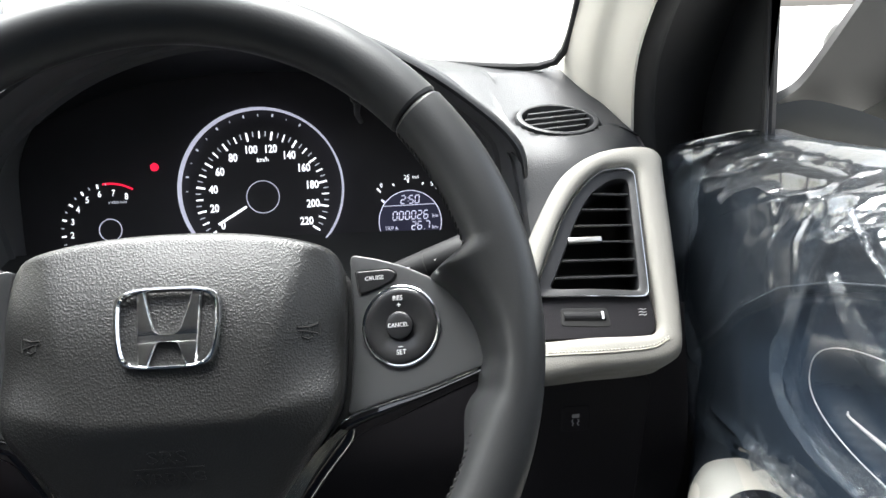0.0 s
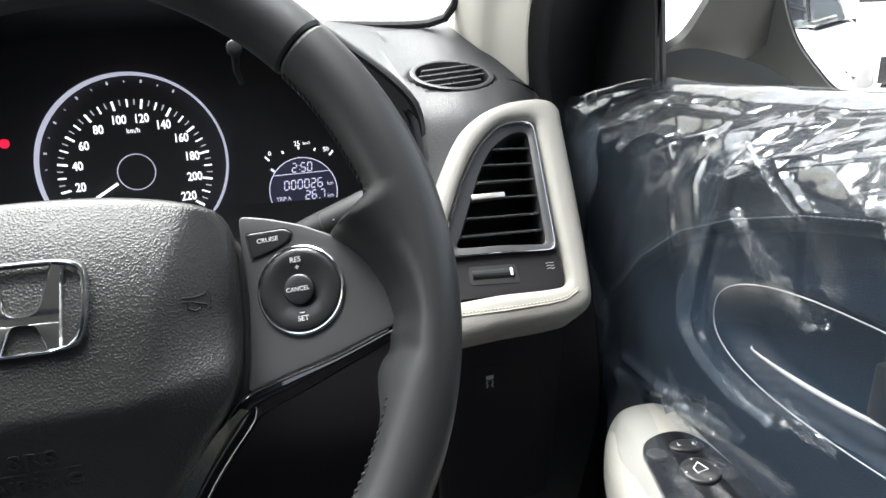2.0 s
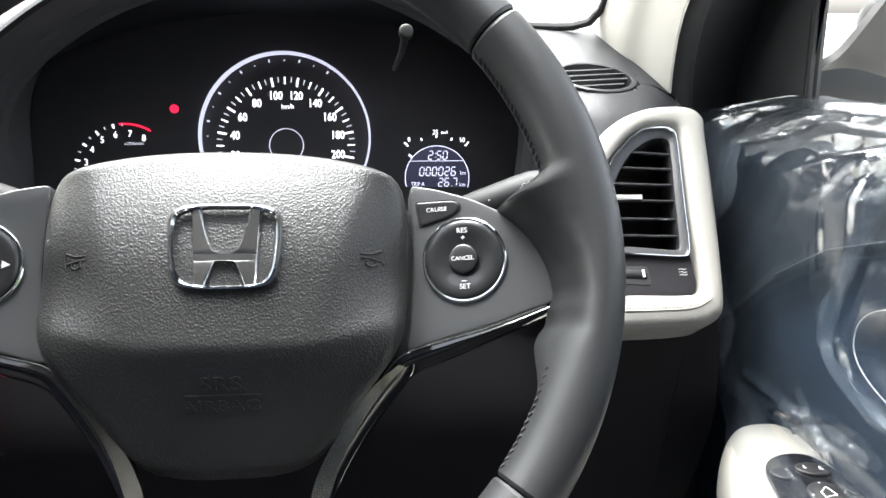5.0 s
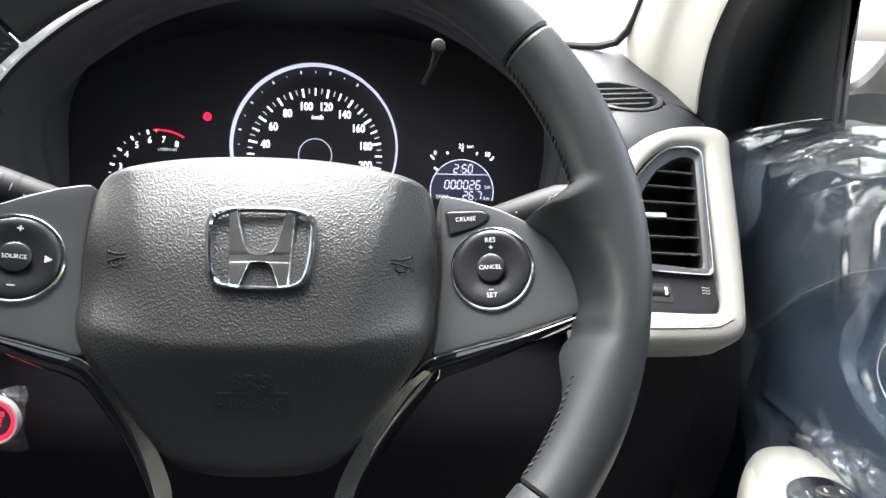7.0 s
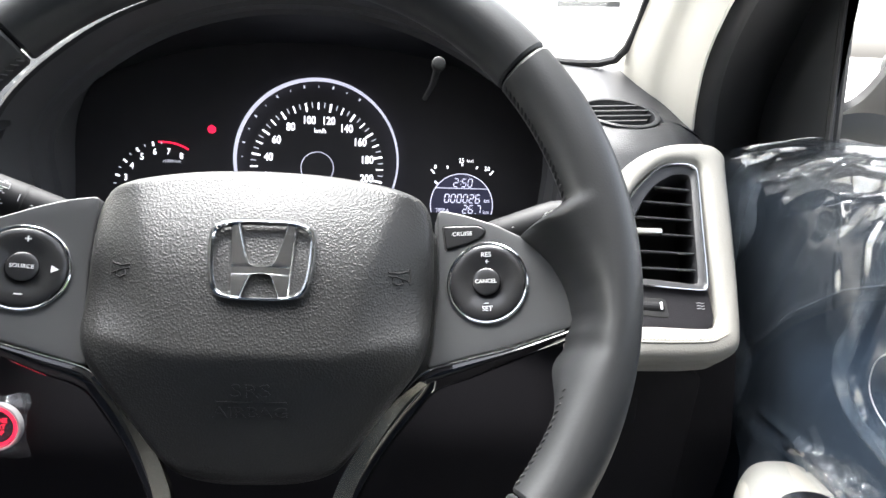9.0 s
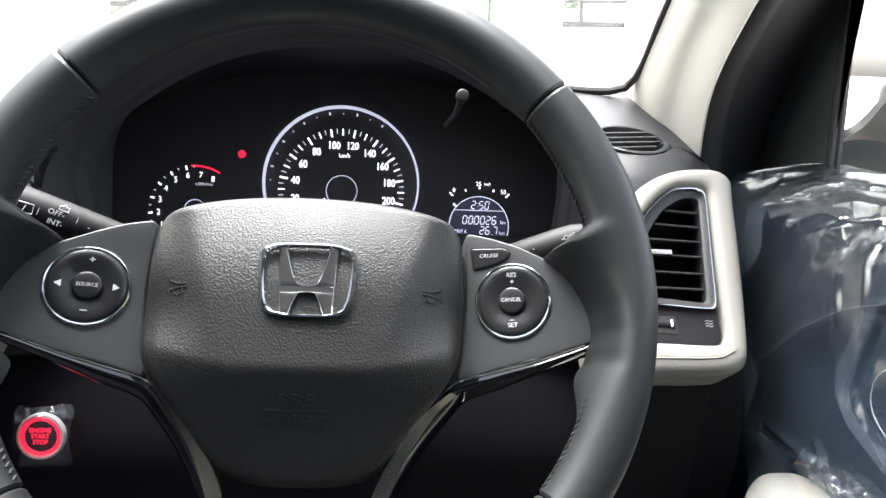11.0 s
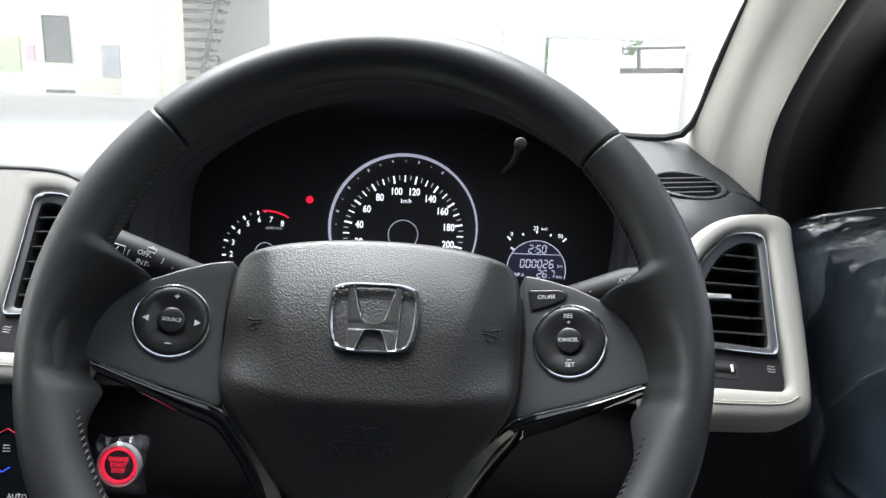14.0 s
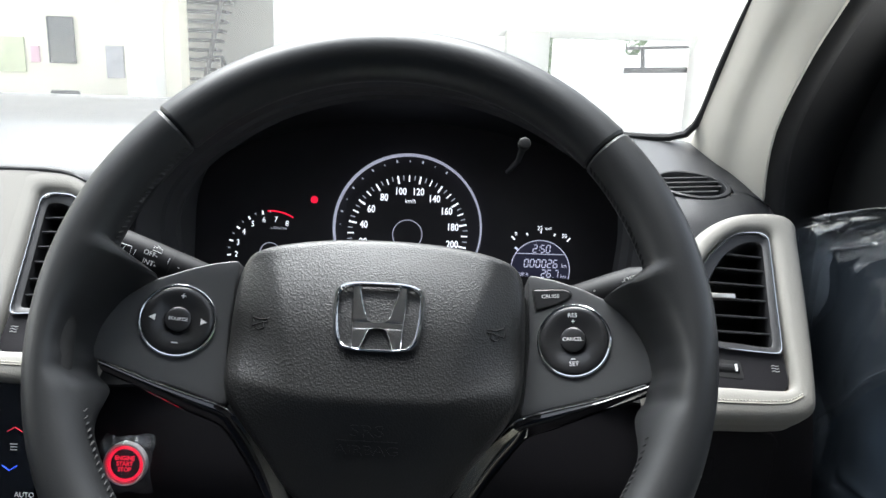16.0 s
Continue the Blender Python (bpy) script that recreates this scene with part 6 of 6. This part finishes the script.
part("door_gap", box(0.555, 0.575, -0.86, -0.852, 0.36, 0.93), BLACK_VOID, flank, world=True)

# ---- ground ----
solo("ground", sheet(lambda u, v: (-400 + 800 * u, -400 + 800 * v, 0.0), 4, 4), CONCRETE, "pale concrete forecourt", "ground", kind="structure")


# ---- showroom in front ----
def slab(name, x0, x1, y0, y1, z0, z1, mat, label, category, kind="structure", bevel=0.01):
    return solo(name, box(x0, x1, y0, y1, z0, z1, bevel), mat, label, category, kind=kind)


slab("wall_north", -12, -3.70, 9.15, 9.4, 0, 4.6, WALL_PAINT, "cream painted showroom wall", "wall")
slab("wall_west", -5.3, -5.0, -14, 6, 0, 3.8, WALL_PAINT, "plain cream wall beside the car", "wall")
slab("wall_back", -6.0, 0.6, 11.5, 11.8, 0, 5, GREY_WALL, "grey stairwell wall", "wall")
slab("column_left", -4.24, -3.86, 8.7, 9.2, 0, 4.6, WHITE_PAINT, "white square column", "column")
slab("column_pale", -3.86, -3.64, 9.0, 9.3, 0, 4.6, WALL_PAINT, "cream column", "column")
slab("column_middle", 0.46, 0.84, 6.0, 6.3, 0, 3.0, GREY_WALL, "grey column", "column")
slab("beam", 0.40, 4.6, 5.9, 6.6, 1.74, 2.5, WHITE_PAINT, "white concrete beam", "beam")
slab("wall_right", 2.12, 2.45, 5.88, 6.15, 0, 2.6, WHITE_PAINT, "white wall end", "wall")
slab("wall_mid", -2.4, 0.95, 9.0, 9.25, 0, 4.4, WHITE_PAINT, "white hall wall", "wall")
# unseen roof slab, added to keep sun off the showroom walls
slab("shade_slab", -14, 6, 6.2, 13, 4.6, 4.8, WHITE_PAINT, "unseen white roof slab that shades the showroom front", "roof")


def flat_sign(name, x0, x1, z0, z1, y, mat, label, cat):
    ob = thing(name, axes(((x0 + x1) / 2, y, z0), (1, 0, 0), (0, 1, 0), (0, 0, 1)), label, cat)
    part("panel", box(x0, x1, y - 0.03, y, z0, z1, 0.006), mat, ob, world=True)
    return ob


tv = flat_sign("television", -5.45, -5.11, 1.45, 2.04, 9.14, SCREEN, "dark wall screen on the cream wall", "screen")
part("bezel", tube([(-5.45, 9.1, 1.45), (-5.11, 9.1, 1.45), (-5.11, 9.1, 2.04), (-5.45, 9.1, 2.04)], 0.012, 6, closed=True), STEEL_DARK, tv, world=True)
flat_sign("poster", -4.70, -4.46, 1.27, 1.69, 9.14, POSTER, "faded grey poster on the cream wall", "poster")
flat_sign("poster", -6.20, -5.80, 1.31, 1.77, 9.14, POSTER_GREEN, "pale green poster on the cream wall", "poster")
flat_sign("notice", -5.72, -5.60, 1.45, 1.66, 9.14, material("pink_notice", (0.7, 0.45, 0.55), 0.7, mottle=(9, 0.3)), "small pink notice on the wall", "poster")
flat_sign("white_board", 0.84, 1.46, 0.0, 1.66, 5.8, WHITE_PAINT, "plain white display board", "board")

stairs = thing("staircase", axes((-3.4, 10.5, 0), (1, 0, 0), (0, 1, 0), (0, 0, 1)), "dark steel staircase with handrail behind the columns", "staircase")
for k in range(17):
    z = 0.70 + 0.15 * k
    part("tread", box(-4.52, -3.94 + 0.028 * k, 10.35 + 0.05 * k, 10.62 + 0.05 * k, z, z + 0.045), STEEL_DARK, stairs, world=True)
part("stringer", box(-4.57, -4.52, 10.3, 11.2, 0.0, 3.4), STEEL_DARK, stairs, world=True)
part("stringer", tube([(-4.02, 10.30, 0.2), (-3.92, 10.40, 0.9), (-3.58, 11.05, 3.3)], 0.045, 6), STEEL_DARK, stairs, world=True)
part("handrail", tube([(-3.82, 10.30, 1.62), (-3.54, 10.34, 1.66), (-3.32, 10.34, 1.12)], 0.025, 6), STEEL_DARK, stairs, world=True)
part("rail_post", tube([(-3.54, 10.34, 1.66), (-3.52, 10.34, 0.0)], 0.018, 6), STEEL_DARK, stairs, world=True)
part("landing", box(-4.27, -3.67, 9.9, 10.3, 0.90, 1.02), GREY_WALL, stairs, world=True)
slab("column_grey", -2.72, -2.30, 10.6, 10.9, 0, 4.6, GREY_WALL, "grey column beside the stairs", "column")
slab("far_building", 0.9, 7.5, 21.0, 21.4, 0, 2.6, WHITE_PAINT, "white building across the yard", "building")

rail = thing("rail", axes((1.8, 7.0, 0), (1, 0, 0), (0, 1, 0), (0, 0, 1)), "dark steel rail of the yard", "rail")
part("bar", tube([(1.68, 7.0, 1.47), (2.46, 7.0, 1.50)], 0.030, 6), STEEL_DARK, rail, world=True)
part("bar", tube([(1.70, 7.0, 1.69), (2.47, 7.0, 1.73)], 0.016, 6), STEEL_DARK, rail, world=True)
part("post", tube([(1.92, 7.0, 1.71), (1.94, 7.0, 1.48)], 0.022, 6), STEEL_DARK, rail, world=True)
for x in (1.71, 2.43):
    part("post", tube([(x, 7.05, 0.0), (x, 7.05, 1.69)], 0.012, 6), WHITE_PAINT, rail, world=True)


def waiting_chair(x, y):
    ob = thing("waiting_chair", axes((x, y, 0), (1, 0, 0), (0, 1, 0), (0, 0, 1)), "dark low-backed waiting chair by the wall", "chair", "chairs along the wall")
    part("seat", box(x - .24, x + .24, y - .46, y + .02, .42, .50, .02), STEEL_DARK, ob, world=True)
    part("backrest", box(x - .19, x + .19, y - .02, y + .03, .50, 1.09, .03, 3), STEEL_DARK, ob, world=True)
    for dx in (-.2, .2):
        for dy in (-.42, -.04):
            part("leg", tube([(x + dx, y + dy, 0), (x + dx, y + dy, .43)], 0.018, 6), STEEL_DARK, ob, world=True)


waiting_chair(-5.00, 8.6)


def tree(x, y, h, seed):
    ob = thing("tree", axes((x, y, 0), (1, 0, 0), (0, 1, 0), (0, 0, 1)), "green leafy tree at the edge of the yard", "tree", "yard trees")
    r = random.Random(seed)
    part("trunk", tube([(x, y, 0), (x + .1, y, h * .3), (x, y + .1, h * .55)], [.16, .12, .07], 8), BARK, ob, world=True)
    bm = bmesh.new()
    for _ in range(900):
        d = Vector((r.gauss(0, 1), r.gauss(0, 1), r.gauss(0, .8)))
        d = d.normalized() * r.random() ** 0.4
        c = Vector((x, y, h * .68)) + Vector((d.x * h * .28, d.y * h * .28, d.z * h * .32))
        s = r.uniform(.10, .22)
        ax, ay = Vector((r.gauss(0, 1), r.gauss(0, 1), r.gauss(0, 1))).normalized(), Vector((r.gauss(0, 1), r.gauss(0, 1), r.gauss(0, 1))).normalized()
        vs = [bm.verts.new(c + v * s) for v in (ax, ay * .6, -ax, -ay * .6)]
        bm.faces.new(vs)
    part("crown", bm, LEAF, ob, world=True, smooth=0)


for i, (x, y, h) in enumerate(((1.9, 19, 4.2), (4.5, 22, 5.5), (7.5, -4.0, 4.0), (8.5, -6.5, 4.6), (5.5, -14, 5.0), (3.2, -20, 6.0), (8.0, -17, 6.0))):
    tree(x, y, h, i)

# dark car parked behind, seen in the mirror
pc = thing("parked_car", axes((1.35, -6.2, 0), (1, 0, 0), (0, 1, 0), (0, 0, 1)), "black hatchback parked in the yard", "car")
prof = [(-2.0, .35), (-2.05, .75), (-1.9, .98), (-1.1, 1.05), (-.5, 1.45), (.9, 1.50), (1.6, 1.05), (2.0, .95), (2.05, .4)]
rows = [[Vector((1.35 + w * (1 if z < 1.1 else .82), -6.2 - y, z)) for y, z in prof] for w in (-.86, -.8, 0, .8, .86)]
part("body", loft(rows), CAR_BLACK, pc, world=True, smooth=40)
for dy in (-1.3, 1.3):
    for dx in (-.84, .70):
        bm = tube([(1.35 + dx, -6.2 + dy, .32), (1.35 + dx + .14, -6.2 + dy, .32)], .32, 24)
        part("wheel", bm, RUBBER, pc, world=True)
part("window", sheet(lambda u, v: (1.35 - .845 + .10 * v, -6.2 - (-.95 + 1.9 * u) + .2 * (0.5 - u) * v, 1.06 + .34 * v), 6, 3), DARK_GLASS, pc, world=True)
